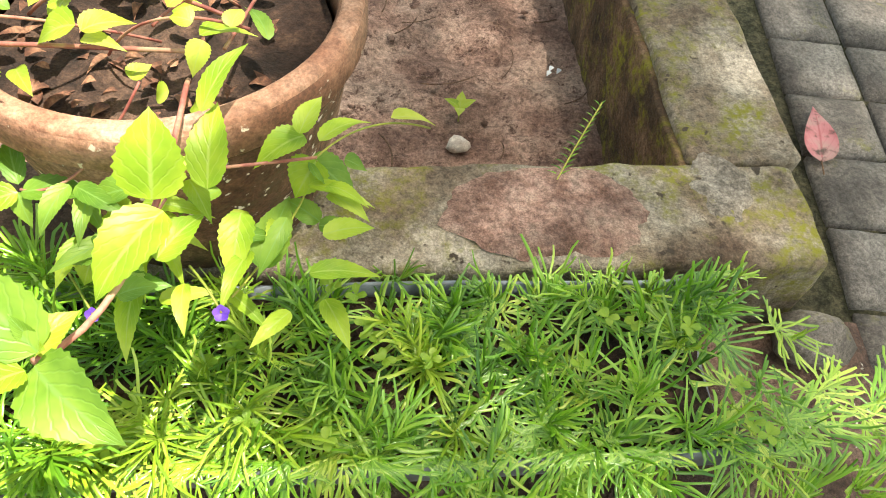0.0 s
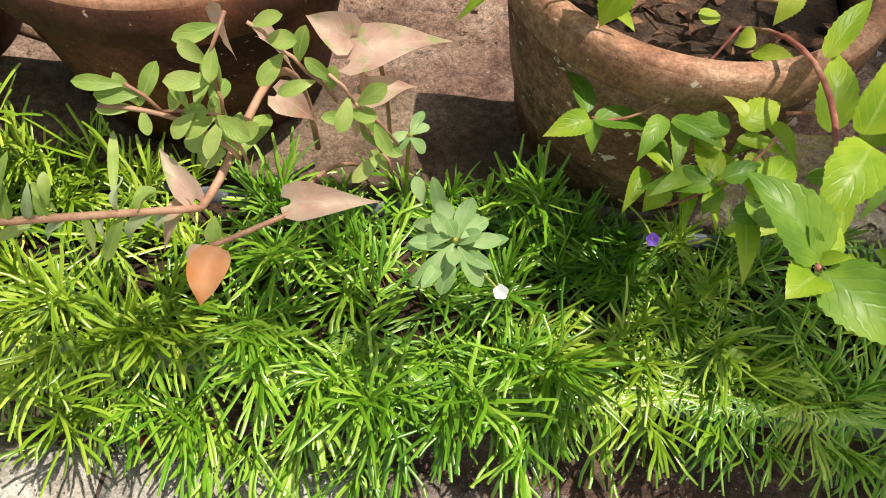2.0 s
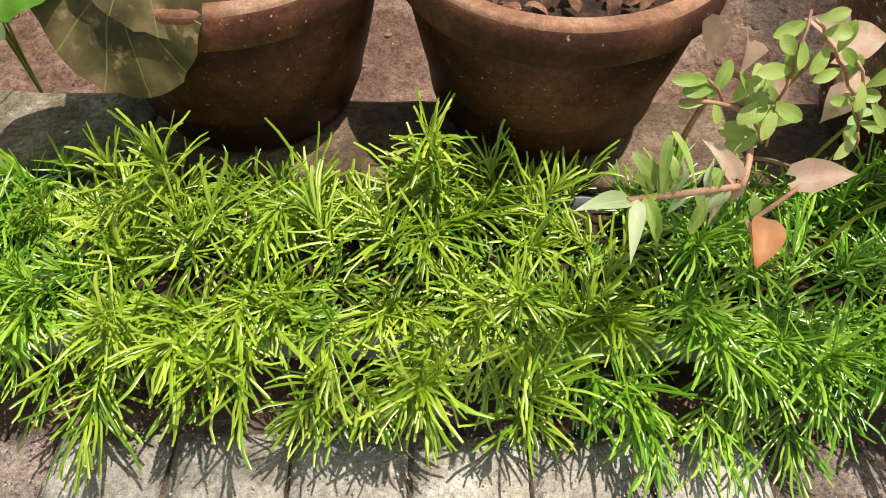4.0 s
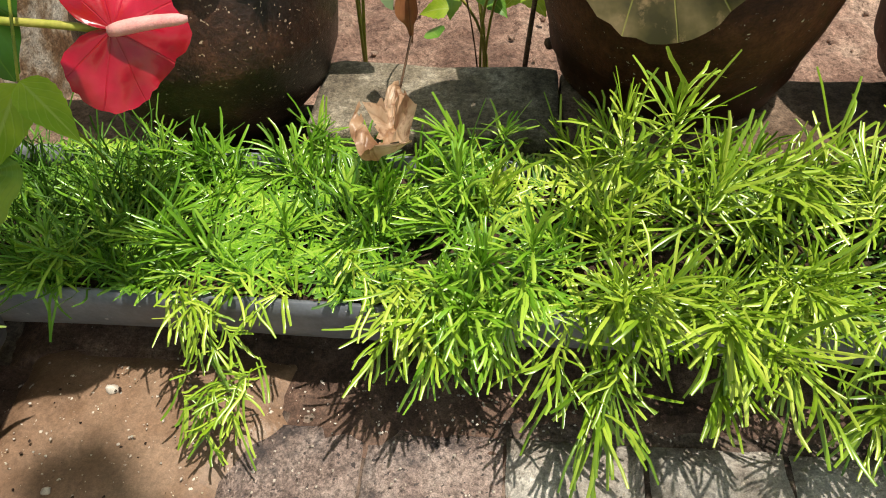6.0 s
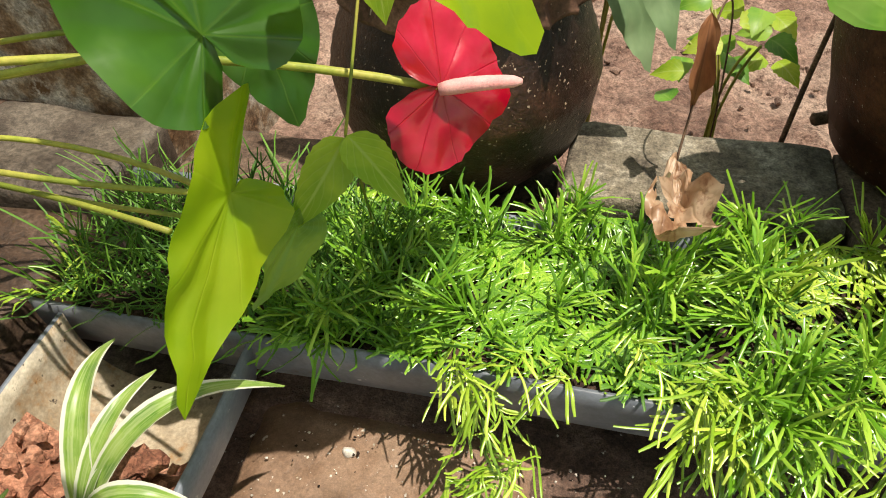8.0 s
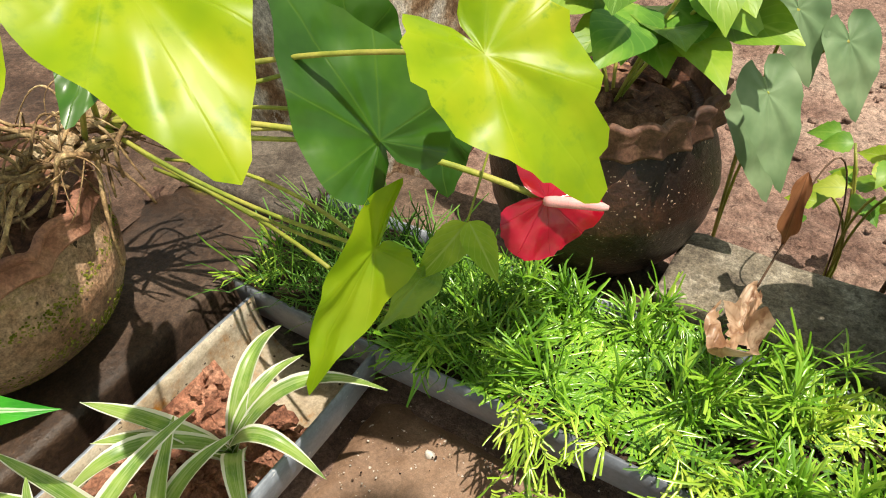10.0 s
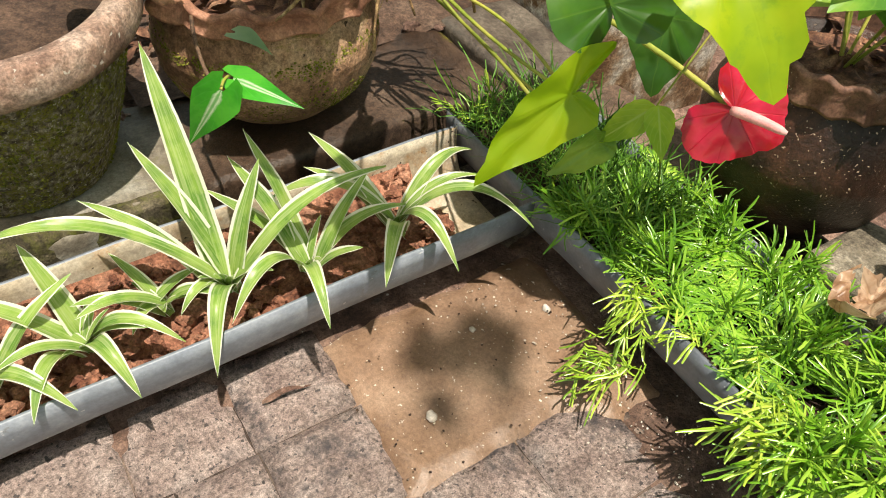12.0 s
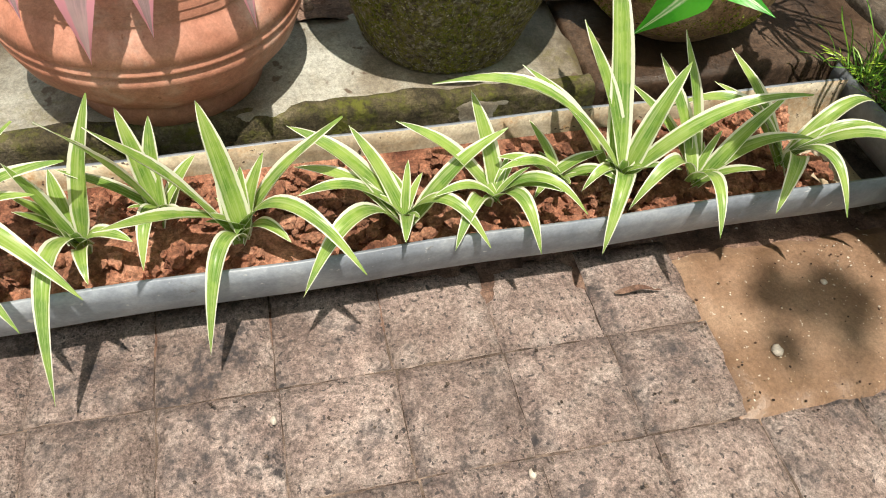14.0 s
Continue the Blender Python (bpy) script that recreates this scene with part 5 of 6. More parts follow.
part("leaf", leaf_bm((-.088, -.268, .276), (-.040, -.232, .266), .026, "arrow", .08, .12, 16, 6, up=(.8, -.2, .6), back=.35), arrow_mat, arrow)
part("stem", tube_bm(bezier([(-.27, -.24, .24), (-.19, -.27, .275), (-.16, -.27, .20), (-.12, -.268, .245), J], 16), .0018, 6), bark, arrow)
part("petiole", tube_bm(bezier([J, (-.093, -.274, .278), (-.080, -.281, .275)], 6), .0012, 6), petiole_mat, arrow)
part("leaf", leaf_bm((-.20, -.225, .245), (-.165, -.205, .235), .026, "arrow", .1, .1, 10, 4, back=.3), grey_leaf, arrow)

# ---- trailing plant in the pale pot ----
trailing = thing("trailing_plant", "trailing plant with serrated fresh green leaves and purple flowers", "plant")


def foliage(root, rows, mats, shape, serrate=0.0, lift=.12, fold=.22, name="leaf", up=(0, -.25, 1), cols=4, back=0.0, grow=1.0, rag=.3):
    for base, tip, width in rows:
        if tip is None:
            an = rng.uniform(0, 6.28)
            tip = base + Vector((math.cos(an), math.sin(an), rng.uniform(-.1, .5))).normalized() * rng.uniform(.026, .040)
        u = Vector(up) + Vector((rng.uniform(-rag, rag), rng.uniform(-rag, rag), 0))
        part(name, leaf_bm(base, tip, width * grow * rng.uniform(.92, 1.05), shape, lift, fold, 22 if serrate else 12, cols, serrate, u, .008, back=back), rng.choice(mats), root)


def trail_leaves(rows):
    foliage(trailing, rows, [trail_mat, trail_mat, trail_dark], "acute", .09, .12, .30, grow=.48)


def trail_inner(rows):
    foliage(trailing, rows, [trail_mat, trail_mat, trail_dark, trail_mat, trail_yellow], "acute", .09, .12, .30, grow=.48)


trail_leaves([
    ((1.197,-.028,.338),(1.162,.006,.355),.068), ((1.197,-.034,.338),(1.235,-.065,.329),.070), ((1.194,-.027,.337),(1.210,-.010,.340),.036), ((1.194,-.036,.338),(1.176,-.052,.342),.046),
    ((1.244,.088,.300),(1.248,.134,.320),.052), ((1.240,.126,.320),(1.265,.159,.340),.035), ((1.236,.042,.340),(1.208,.004,.322),.066), ((1.231,.046,.343),(1.234,.070,.378),.064), ((1.259,.088,.280),(1.254,.050,.260),.045),
    ((1.294,.128,.300),(1.265,.111,.290),.045), ((1.292,.120,.310),(1.304,.150,.310),.030), ((1.302,.133,.290),(1.333,.169,.270),.030), ((1.300,.127,.280),(1.286,.114,.260),.055),
])
trail_leaves([
    ((1.316,.137,.270),(1.330,.136,.260),.025), ((1.301,.104,.250),(1.279,.122,.250),.030), ((1.300,.101,.250),(1.327,.102,.240),.028), ((1.295,.127,.280),(1.325,.115,.250),.050),
    ((1.119,.134,.250),(1.103,.174,.250),.032), ((1.120,.128,.250),(1.090,.118,.240),.042), ((1.120,.128,.250),(1.125,.115,.230),.026), ((1.122,.128,.250),(1.168,.131,.240),.040),
    ((1.198,.105,.280),(1.166,.108,.260),.040), ((1.203,.104,.290),(1.191,.120,.290),.020), ((1.204,.106,.280),(1.233,.129,.280),.045), ((1.194,.093,.270),(1.181,.115,.260),.030),
])
trail_leaves([
    ((1.192,.080,.260),(1.183,.112,.260),.040), ((1.192,.076,.260),(1.151,.082,.240),.045), ((1.194,.074,.260),(1.190,.066,.240),.028), ((1.202,.035,.280),(1.207,.063,.270),.040),
    ((1.202,.035,.280),(1.222,.040,.280),.030), ((1.169,.088,.240),(1.159,.079,.220),.035), ((1.214,.063,.270),(1.237,.095,.270),.050), ((1.267,.070,.250),(1.282,.125,.250),.050),
    ((1.207,.080,.270),(1.227,.093,.260),.040),
])
trail_inner([
    ((1.170,.179,.330),(1.195,.199,.320),.045), ((1.166,.184,.330),(1.137,.190,.310),.050), ((1.122,.159,.330),(1.101,.174,.330),.050), ((1.121,.159,.330),(1.115,.157,.300),.050),
    ((1.232,.190,.320),(1.264,.202,.310),.040), ((1.235,.185,.320),(1.226,.175,.300),.035), ((1.079,.165,.340),(1.025,.160,.290),.045), ((1.075,.169,.340),(1.056,.175,.330),.040),
    ((1.187,.184,.290),(1.197,.198,.290),.030), ((1.214,.163,.300),(1.204,.166,.290),.030), ((1.252,.185,.330),(1.257,.202,.330),.030), ((1.230,.189,.330),(1.216,.193,.330),.035),
])
trail_inner([
    ((1.066,.156,.350),(1.052,.157,.360),.040), ((1.087,.160,.340),(1.069,.156,.330),.030),
])
extra = []
for k in range(34):
    c = Vector((rng.uniform(1.15, 1.31), rng.uniform(.045, .14), rng.uniform(.225, .285)))
    a = rng.uniform(-3.0, .4)
    extra.append((c, c + Vector((math.cos(a), math.sin(a), rng.uniform(-.5, .2))) * rng.uniform(.03, .045), rng.uniform(.022, .034)))
trail_leaves(extra)
trail_inner([(Vector((1.19 + rng.uniform(-.09, .09), .26 + rng.uniform(-.09, .09), rng.uniform(.275, .33))), None, rng.uniform(.022, .034)) for k in range(26)])
trail_leaves([((1.197, -.025, .337), (1.188, -.018, .352), .016), ((1.197, -.027, .337), (1.205, -.033, .350), .016)])
for pts, r in ((((1.215, .205, .27), (1.235, .135, .345), (1.240, .060, .340), (1.220, .005, .305), (1.196, -.032, .338)), .0034),
               (((1.06, .20, .30), (1.12, .185, .318), (1.18, .19, .308), (1.235, .185, .312)), .0030), (((1.10, .27, .27), (1.16, .24, .34), (1.25, .20, .325)), .0026), (((1.25, .30, .265), (1.26, .24, .31), (1.245, .19, .31)), .0026), (((1.24, .29, .265), (1.225, .25, .32), (1.20, .21, .31)), .0024),
               (((1.222, .10, .30), (1.26, .10, .305), (1.30, .125, .285)), .0020), (((1.30, .125, .285), (1.33, .15, .30), (1.372, .172, .262)), .0013),
               (((1.20, .16, .31), (1.16, .12, .25), (1.121, .13, .25)), .0018), (((1.30, .127, .28), (1.29, .105, .25), (1.25, .06, .235)), .0014),
               (((1.22, .09, .29), (1.20, .07, .265), (1.17, .075, .235)), .0018), (((1.19, .25, .265), (1.12, .18, .35), (1.06, .165, .345)), .0020), (((1.16, .23, .27), (1.20, .20, .34), (1.262, .19, .325)), .0020)):
    part("stem", tube_bm(bezier(pts, 16), r * .5, 6), red_stem if r > .0017 else petiole_mat, trailing, "reddish stem" if r > .0017 else "")
part("bud", leaf_bm((1.345, .158, .285), (1.376, .174, .262), .012, "ovate", .1, .4, 8, 4), trail_yellow, trailing)


def flower(parent, c, material, size, petals=5, name="flower", tilt=(0, -.6, .8)):
    n = Vector(tilt).normalized()
    s = n.cross(Vector((1, 0, .1))).normalized()
    t = n.cross(s)
    bm = bmesh.new()
    for k in range(petals):
        a = 2 * math.pi * k / petals
        d = s * math.cos(a) + t * math.sin(a)
        leaf_bm(Vector(c), Vector(c) + d * size + n * size * .35, size * .95, "spoon", .05, .15, 6, 2, up=n, bm=bm)
    return part(name, bm, material, parent)


flower(trailing, (1.252, .030, .268), purple_mat, .0048, name="purple_flower")
flower(trailing, (1.166, .062, .215), purple_mat, .0048, name="purple_flower")
for c in ((1.252, .03, .268), (1.166, .062, .215)):
    part("flower_stalk", tube_bm(bezier([Vector(c) + Vector((-.02, .03, .0)), Vector(c) + Vector((-.008, .012, .012)), c], 8), .0008, 5), petiole_mat, trailing)

# ---- pink-leaved creeper between the pots ----
pinkp = thing("pink_creeper", "creeper with faded pink arrow leaves on pink stems", "plant")


def pink_leaves(rows):
    rows = [(b, Vector(b).lerp(Vector(t), .95), w) for b, t, w in rows]
    foliage(pinkp, rows, [pink_mat], "arrow", 0, .14, .55, grow=.62, back=.2, up=(0, -.45, .85))


def sprig_leaves(rows):
    foliage(pinkp, rows, [sprig_mat], "spoon", 0, .06, .2, up=(0, -.5, .85), grow=.5)


pink_leaves([
    ((.892,.125,.310),(.892,.128,.270),.040), ((.912,.120,.300),(.926,.141,.250),.040), ((.925,.094,.280),(.947,.098,.255),.040), ((.968,.108,.300),(1.029,.151,.285),.050),
    ((.967,.116,.310),(.940,.120,.320),.045), ((.979,.097,.280),(1.008,.123,.270),.040), ((.980,.092,.280),(.971,.091,.250),.040), ((.941,.039,.250),(.995,.053,.240),.042),
    ((.891,.024,.265),(.867,.048,.280),.026), ((.891,.020,.265),(.891,.018,.245),.030), ((.900,.000,.250),(.900,-.022,.235),.035), ((.883,.023,.260),(.874,-.000,.240),.020),
])
sprig_leaves([
    ((.866,.048,.310),(.876,.062,.330),.018), ((.866,.048,.310),(.854,.056,.325),.016), ((.865,.047,.310),(.844,.043,.310),.014), ((.868,.046,.310),(.871,.037,.300),.014),
    ((.895,.049,.310),(.899,.072,.320),.018), ((.892,.049,.310),(.882,.057,.325),.014), ((.895,.047,.310),(.884,.037,.300),.020), ((.903,.052,.310),(.905,.074,.310),.022),
    ((.907,.047,.310),(.916,.052,.290),.022), ((.906,.051,.280),(.881,.052,.280),.026), ((.906,.047,.280),(.888,.049,.270),.030), ((.908,.047,.270),(.907,.078,.280),.024),
])
sprig_leaves([
    ((.909,.052,.270),(.921,.087,.270),.030), ((.903,.017,.260),(.903,.004,.250),.018), ((.864,.001,.280),(.854,-.019,.260),.016), ((.866,.006,.280),(.875,.018,.280),.018),
    ((.839,-.013,.295),(.823,-.000,.300),.014), ((.857,.004,.280),(.846,.047,.290),.012), ((.824,-.024,.305),(.807,-.008,.320),.016), ((.822,-.029,.310),(.826,-.005,.330),.013),
    ((.820,-.030,.310),(.800,-.048,.310),.018), ((.836,-.013,.300),(.833,.000,.310),.014), ((.819,-.028,.310),(.806,-.025,.320),.012), ((.830,-.014,.290),(.812,-.030,.290),.012),
])
runs = (((.916, .05, .269), (.910, .05, .29), (.909, .05, .306), (.892, .05, .306), (.876, .05, .305), (.861, .05, .324)),
        ((.909, .05, .306), (.910, .05, .326), (.908, .052, .345), (.915, .07, .36)),
        ((.996, .075, .240), (.990, .075, .26), (.980, .075, .28), (.965, .075, .30), (.950, .075, .32), (.936, .075, .335), (.923, .075, .35)),
        ((.962, .075, .32), (.975, .075, .30), (1.0, .072, .272)))
for run in runs:
    for a_, b_ in zip(run, run[1:]):
        part("stem", tube_bm([Vector(a_), Vector(a_).lerp(Vector(b_), .5) + Vector((.001, 0, .002)), Vector(b_)], .0011, 5), pink_stem, pinkp, "pinkish stem")
        for k in range(2):
            c = Vector(a_).lerp(Vector(b_), rng.random())
            an = rng.uniform(0, 6.28)
            part("leaf", leaf_bm(c, c + Vector((math.cos(an), math.sin(an) * .5 - .3, math.sin(an) * .7)).normalized() * rng.uniform(.016, .026), rng.uniform(.008, .011), "spoon", .08, .25, 10, 4, up=(rng.uniform(-.4, .4), -.6, .7)), sprig_mat, pinkp)
part("leaf", leaf_bm((.908, .002, .252), (.901, -.028, .236), .022, "acute", .14, .6, 14, 6, up=(0, -.6, .8), wave=.03), orange_mat, pinkp, "orange fading leaf")
part("leaf", leaf_bm((.803, -.041, .316), (.769, -.054, .322), .0135, "ovate", .05, .3, 12, 4), pale_sprig, pinkp, "pale young tip leaf")
part("leaf", leaf_bm((.806, -.040, .316), (.800, -.074, .301), .009, "acute", .10, .3, 10, 4), pale_sprig, pinkp, "pale young leaf")
for k in range(12):
    c = Vector((.885, .012, .268)).lerp(Vector((.808, -.038, .315)), (k + .5) / 12)
    up_ = 1 if rng.random() < .62 else -1
    d = Vector((rng.uniform(-.75, .35), .55 * up_ + rng.uniform(-.2, .2), .55 * up_ + rng.uniform(-.3, .3))).normalized()
    part("leaf", leaf_bm(c, c + d * rng.uniform(.014, .030), rng.uniform(.0045, .0085), "acute", rng.uniform(.05, .25), rng.uniform(.2, 1.1), 12, 4, up=(rng.uniform(-.8, .8), -.6, .7), wave=.05), rng.choice([pale_sprig, pale_sprig, sprig_mat]), pinkp)
for pts, r in ((((.92, .19, .12), (.925, .16, .30), (.912, .108, .285), (.912, .05, .272), (.895, .02, .262)), .0026), (((.895, .02, .262), (.855, -.008, .288), (.80, -.042, .317)), .0022),
               (((.96, .05, .245), (.94, .03, .248), (.903, .002, .252)), .0018), (((.912, .05, .272), (.895, .048, .312), (.846, .044, .312)), .0014), (((.98, .2, .12), (.985, .14, .33), (.968, .11, .305), (.978, .095, .28)), .0018), (((.96, .19, .1), (.95, .12, .2), (.945, .045, .25)), .0016)):
    part("stem", tube_bm(bezier(pts, 16), r, 6), pink_stem, pinkp, "pinkish stem")

# ---- grey-green sprig with a white flower ----
sprigp = thing("grey_sprig", "grey-green leafy sprig with one small white flower", "plant")


def grey_leaves(rows):
    foliage(sprigp, rows, [grey_sprig], "spoon", 0, .08, .18, up=(0, -.4, .9), grow=.5)


grey_leaves([
    ((1.038,.009,.270),(1.022,.056,.265),.020), ((1.038,.009,.270),(1.046,.032,.280),.022), ((1.038,.013,.270),(1.027,.032,.275),.020), ((1.040,.010,.270),(1.064,.016,.265),.020),
    ((1.038,.008,.270),(1.017,-.013,.255),.020), ((1.037,.005,.270),(1.033,-.014,.250),.020), ((1.040,.006,.270),(1.055,-.009,.255),.022), ((1.041,.008,.275),(1.055,.023,.275),.018),
    ((1.036,.008,.275),(1.011,.009,.260),.020), ((1.038,.008,.275),(1.033,.013,.285),.014), ((1.019,.042,.255),(1.011,.067,.250),.018), ((1.035,.013,.270),(1.014,.026,.260),.018),
])
grey_leaves([
    ((1.005,.100,.250),(1.011,.121,.250),.016), ((1.005,.100,.250),(1.016,.109,.250),.016), ((1.005,.097,.250),(.995,.093,.240),.016), ((1.005,.097,.250),(1.015,.095,.240),.018),
    ((1.003,.102,.250),(.993,.093,.250),.014),
])
for k in range(9):
    an, q = k * 2.4, .5 + .7 * k / 9
    c = Vector((1.037, .01, .272 - .014 * q))
    part("leaf", leaf_bm(c, c + Vector((math.cos(an) * .030 * q, math.sin(an) * .030 * q, .018 * (1.3 - q))), .0085, "spoon", .12, .3, 10, 4, up=(0, -.3, 1)), grey_sprig, sprigp)
part("stem", tube_bm(bezier([(1.02, .07, .09), (1.015, .08, .20), (1.03, .03, .24), (1.038, .009, .272)], 12), .0018, 6), petiole_mat, sprigp)
part("stem", tube_bm(bezier([(1.0, .14, .09), (1.0, .12, .2), (1.005, .1, .25)], 10), .0015, 6), petiole_mat, sprigp)
flower(sprigp, (1.066, -.008, .250), white_mat, .0046, name="white_flower")
part("flower_stalk", tube_bm(bezier([(1.05, .005, .255), (1.06, -.002, .252), (1.066, -.008, .249)], 6), .0007, 5), petiole_mat, sprigp)

# ---- fading round-leaved plant in the brown pot ----
beg = thing("begonia", "begonia with large fading round leaves over the pot", "plant")
part("leaf", heart_bm((.455, .190, .300), (.474, .146, .220), (-.15, -.75, .55), .105, .7, .05, .25, 8, 48, .05, 1, True), begonia_mat, beg)
part("leaf", heart_bm((.480, .205, .325), (.520, .165, .270), (.15, -.75, .55), .09, .7, .05, .25, 8, 48, .06, 2, True), begonia_mat, beg)
part("leaf", heart_bm((.385, .22, .31), (.345, .18, .27), (-.2, -.6, .7), .08, .7, .05, .25, 8, 40, .06, 2, True), plain_leaf, beg)
for e in ((.445, .19, .3), (.48, .205, .325), (.385, .22, .31)):
    part("petiole", tube_bm(bezier([(.51, .30, .245), (.49, .27, .35), e], 12), .0028, 6), pink_stem, beg)

# ---- shrub in the dark bowl ----
shrub = thing("bowl_shrub", "leafy green shrub growing in the dark clay bowl", "plant")
for k in range(30):
    a, rr = rng.uniform(-2.9, 1.2), rng.uniform(.01, .105)
    c = Vector((.105 + math.cos(a) * rr, .292 + math.sin(a) * rr * .8, rng.uniform(.315, .40)))
    d = Vector((math.cos(a) + rng.uniform(-.5, .5), math.sin(a) + rng.uniform(-.5, .5), rng.uniform(-.5, .15))).normalized()
    part("leaf", leaf_bm(c, c + d * rng.uniform(.055, .080), rng.uniform(.044, .058), "ovate", .1, .15, 14, 6, up=(.25, -.4, .85)), rng.choice([plain_leaf, plain_leaf, trail_dark, shrub_light]), shrub)
for k in range(7):
    a = rng.uniform(0, 6.28)
    part("stem", tube_bm(bezier([(.092, .281, .215), (.10 + .02 * math.cos(a), .288 + .02 * math.sin(a), .28), (.105 + .07 * math.cos(a), .292 + .06 * math.sin(a), .36)], 10), .0018, 6), petiole_mat, shrub)

# ---- heart-leaved weed and mint-like plant in the bed ----
weed = thing("bed_weed", "grey-green weed with drooping heart leaves in the bed", "plant")
for joint, tip, nor, w in (((.225, .30, .265), (.262, .275, .185), (.6, -.6, .5), .06), ((.215, .345, .215), (.25, .33, .13), (.6, -.5, .5), .07), ((.27, .42, .27), (.30, .40, .20), (.5, -.6, .6), .06), ((.22, .40, .30), (.25, .39, .23), (.5, -.6, .6), .06)):
    part("leaf", heart_bm(joint, tip, nor, w, .4), grey_leaf, weed)
    part("petiole", tube_bm(bezier([(.20, .42, -.075), (.20, .40, .25), joint], 10), .0018, 6), petiole_mat, weed)
mint = thing("bed_herb", "light green crinkled herb growing in the bed", "plant")
for k in range(22):
    c = Vector((.335 + rng.uniform(-.05, .05), .44 + rng.uniform(-.05, .08), rng.uniform(.04, .16)))
    a = rng.uniform(0, 6.28)
    part("leaf", leaf_bm(c, c + Vector((math.cos(a) * .035, math.sin(a) * .035, -.012)), .028, "ovate", .12, .2, 12, 4, .12, up=(0, -.5, .8)), rng.choice([trail_mat, plain_leaf]), mint)
for k in range(5):
    part("stem", tube_bm(bezier([(.335, .45, -.085), (.33 + rng.uniform(-.03, .03), .45, .05), (.335 + rng.uniform(-.05, .05), .44 + rng.uniform(-.04, .06), .12)], 8), .0016, 6), petiole_mat, mint)

# ---- pink striped plant in the red pot, seedling beside it ----
crot = thing("striped_plant", "plant with drooping pink-edged grey leaves in a red pot", "plant")
for base, tip, w in (((-.20, -.735, .345), (-.130, -.751, .215), .046), ((-.19, -.70, .345), (-.128, -.701, .234), .036), ((-.20, -.64, .335), (-.140, -.624, .226), .024), ((-.22, -.79, .335), (-.140, -.790, .250), .030), ((-.23, -.76, .35), (-.15, -.772, .285), .034)):
    part("leaf", leaf_bm(base, tip, w, "acute", .22, .3, 16, 6, up=(.8, 0, .6), wave=.012), croton_mat, crot)
part("stem", tube_bm(bezier([(-.28, -.715, .27), (-.26, -.72, .32), (-.21, -.73, .325)], 8), .005, 8), pink_stem, crot)
seedling = thing("seedling", "small light green seedling beside the cement pot", "plant")
for t_ in ((-.335, -.615, .215), (-.36, -.64, .20), (-.335, -.585, .20), (-.37, -.60, .22)):
    part("leaf", leaf_bm((-.375, -.61, .14), t_, .026, "ovate", .1, .2, 10, 4), trail_mat, seedling)
part("stem", tube_bm([(-.39, -.61, .08), (-.38, -.61, .12), (-.375, -.61, .145)], .002, 6), petiole_mat, seedling)
lily = thing("pot_plant", "broad glossy leaves at the rim of the cement pot", "plant")
for b, t_, m, w in (((-0.308, -0.293, 0.300), (-0.238, -0.252, 0.285), trail_mat, 0.036), ((-0.308, -0.295, 0.300), (-0.327, -0.336, 0.300), trail_mat, 0.034), ((-0.301, -0.295, 0.305), (-0.325, -0.275, 0.330), plain_leaf, 0.03), ((-0.258, -0.352, 0.285), (-0.249, -0.311, 0.285), grey_leaf, 0.045), ((-0.304, -0.295, 0.300), (-0.348, -0.291, 0.315), plain_leaf, 0.028)):
    part("leaf", leaf_bm(b, t_, w, "acute", .12, .25, 14, 6), m, lily)
part("stem", tube_bm(bezier([(-0.337, -0.302, 0.250), (-0.314, -0.299, 0.280), (-0.307, -0.294, 0.300)], 8), .0024, 6), petiole_mat, lily)

sprig = thing("bowl_sprout", "small dark green heart-leaved sprouts among the leaf litter", "plant")
for j_, t_, w in (((-0.352, -0.200, 0.262), (-0.319, -0.211, 0.256), .030), ((-0.348, -0.154, 0.262), (-0.338, -0.164, 0.258), .018), ((-0.354, -0.138, 0.262), (-0.353, -0.130, 0.262), .016), ((-0.326, -0.139, 0.258), (-0.309, -0.144, 0.255), .02)):
    part("leaf", heart_bm(j_, t_, (.5, -.3, .8), w, .35), grey_leaf, sprig)
    part("petiole", tube_bm([Vector(j_), Vector(j_) + Vector((-.006, .004, -.02)), Vector(j_) + Vector((-.008, .006, -.04))], .0011, 5), petiole_mat, sprig)

# ---- dry leaves, twigs, fallen petals ----
dry = thing("dry_leaf", "curled tan dry leaf with holes lying on the needle plants", "leaf")
bm = leaf_bm((.273, .198, .138), (.269, .080, .146), .042, "club", .05, .75, 44, 18, up=(.05, -.5, .85), wave=.07)
holes = [f for f in bm.faces if min((f.calc_center_median() - Vector(h)).xy.length for h in ((.262, .124, 0), (.266, .118, 0), (.258, .129, 0), (.281, .108, 0))) < .0044 + .002 * vnoise(f.calc_center_median(), 300)]
bmesh.ops.delete(bm, geom=holes, context="FACES")
for v in bm.verts:
    k = max(0, (.104 - v.co.y) / .024)
    v.co.z += .018 * k * k + .010 * vnoise(v.co, 60) + .004 * vnoise(v.co, 130)
    v.co.y += .010 * k * k
    v.co.x += .006 * vnoise(v.co, 40, 5) + (.016 * k if v.co.x > .275 else 0)
    v.co.z += .012 * max(0, (v.co.x - .276) / .02)
part("blade", bm, dry_mat, dry)
part("stalk", tube_bm(bezier([(.273, .198, .138), (.276, .215, .148), (.28, .232, .165)], 6), .0011, 5), bark, dry)
hang = thing("hanging_leaf", "shrivelled rust-brown leaf hanging on a thin stalk", "leaf")
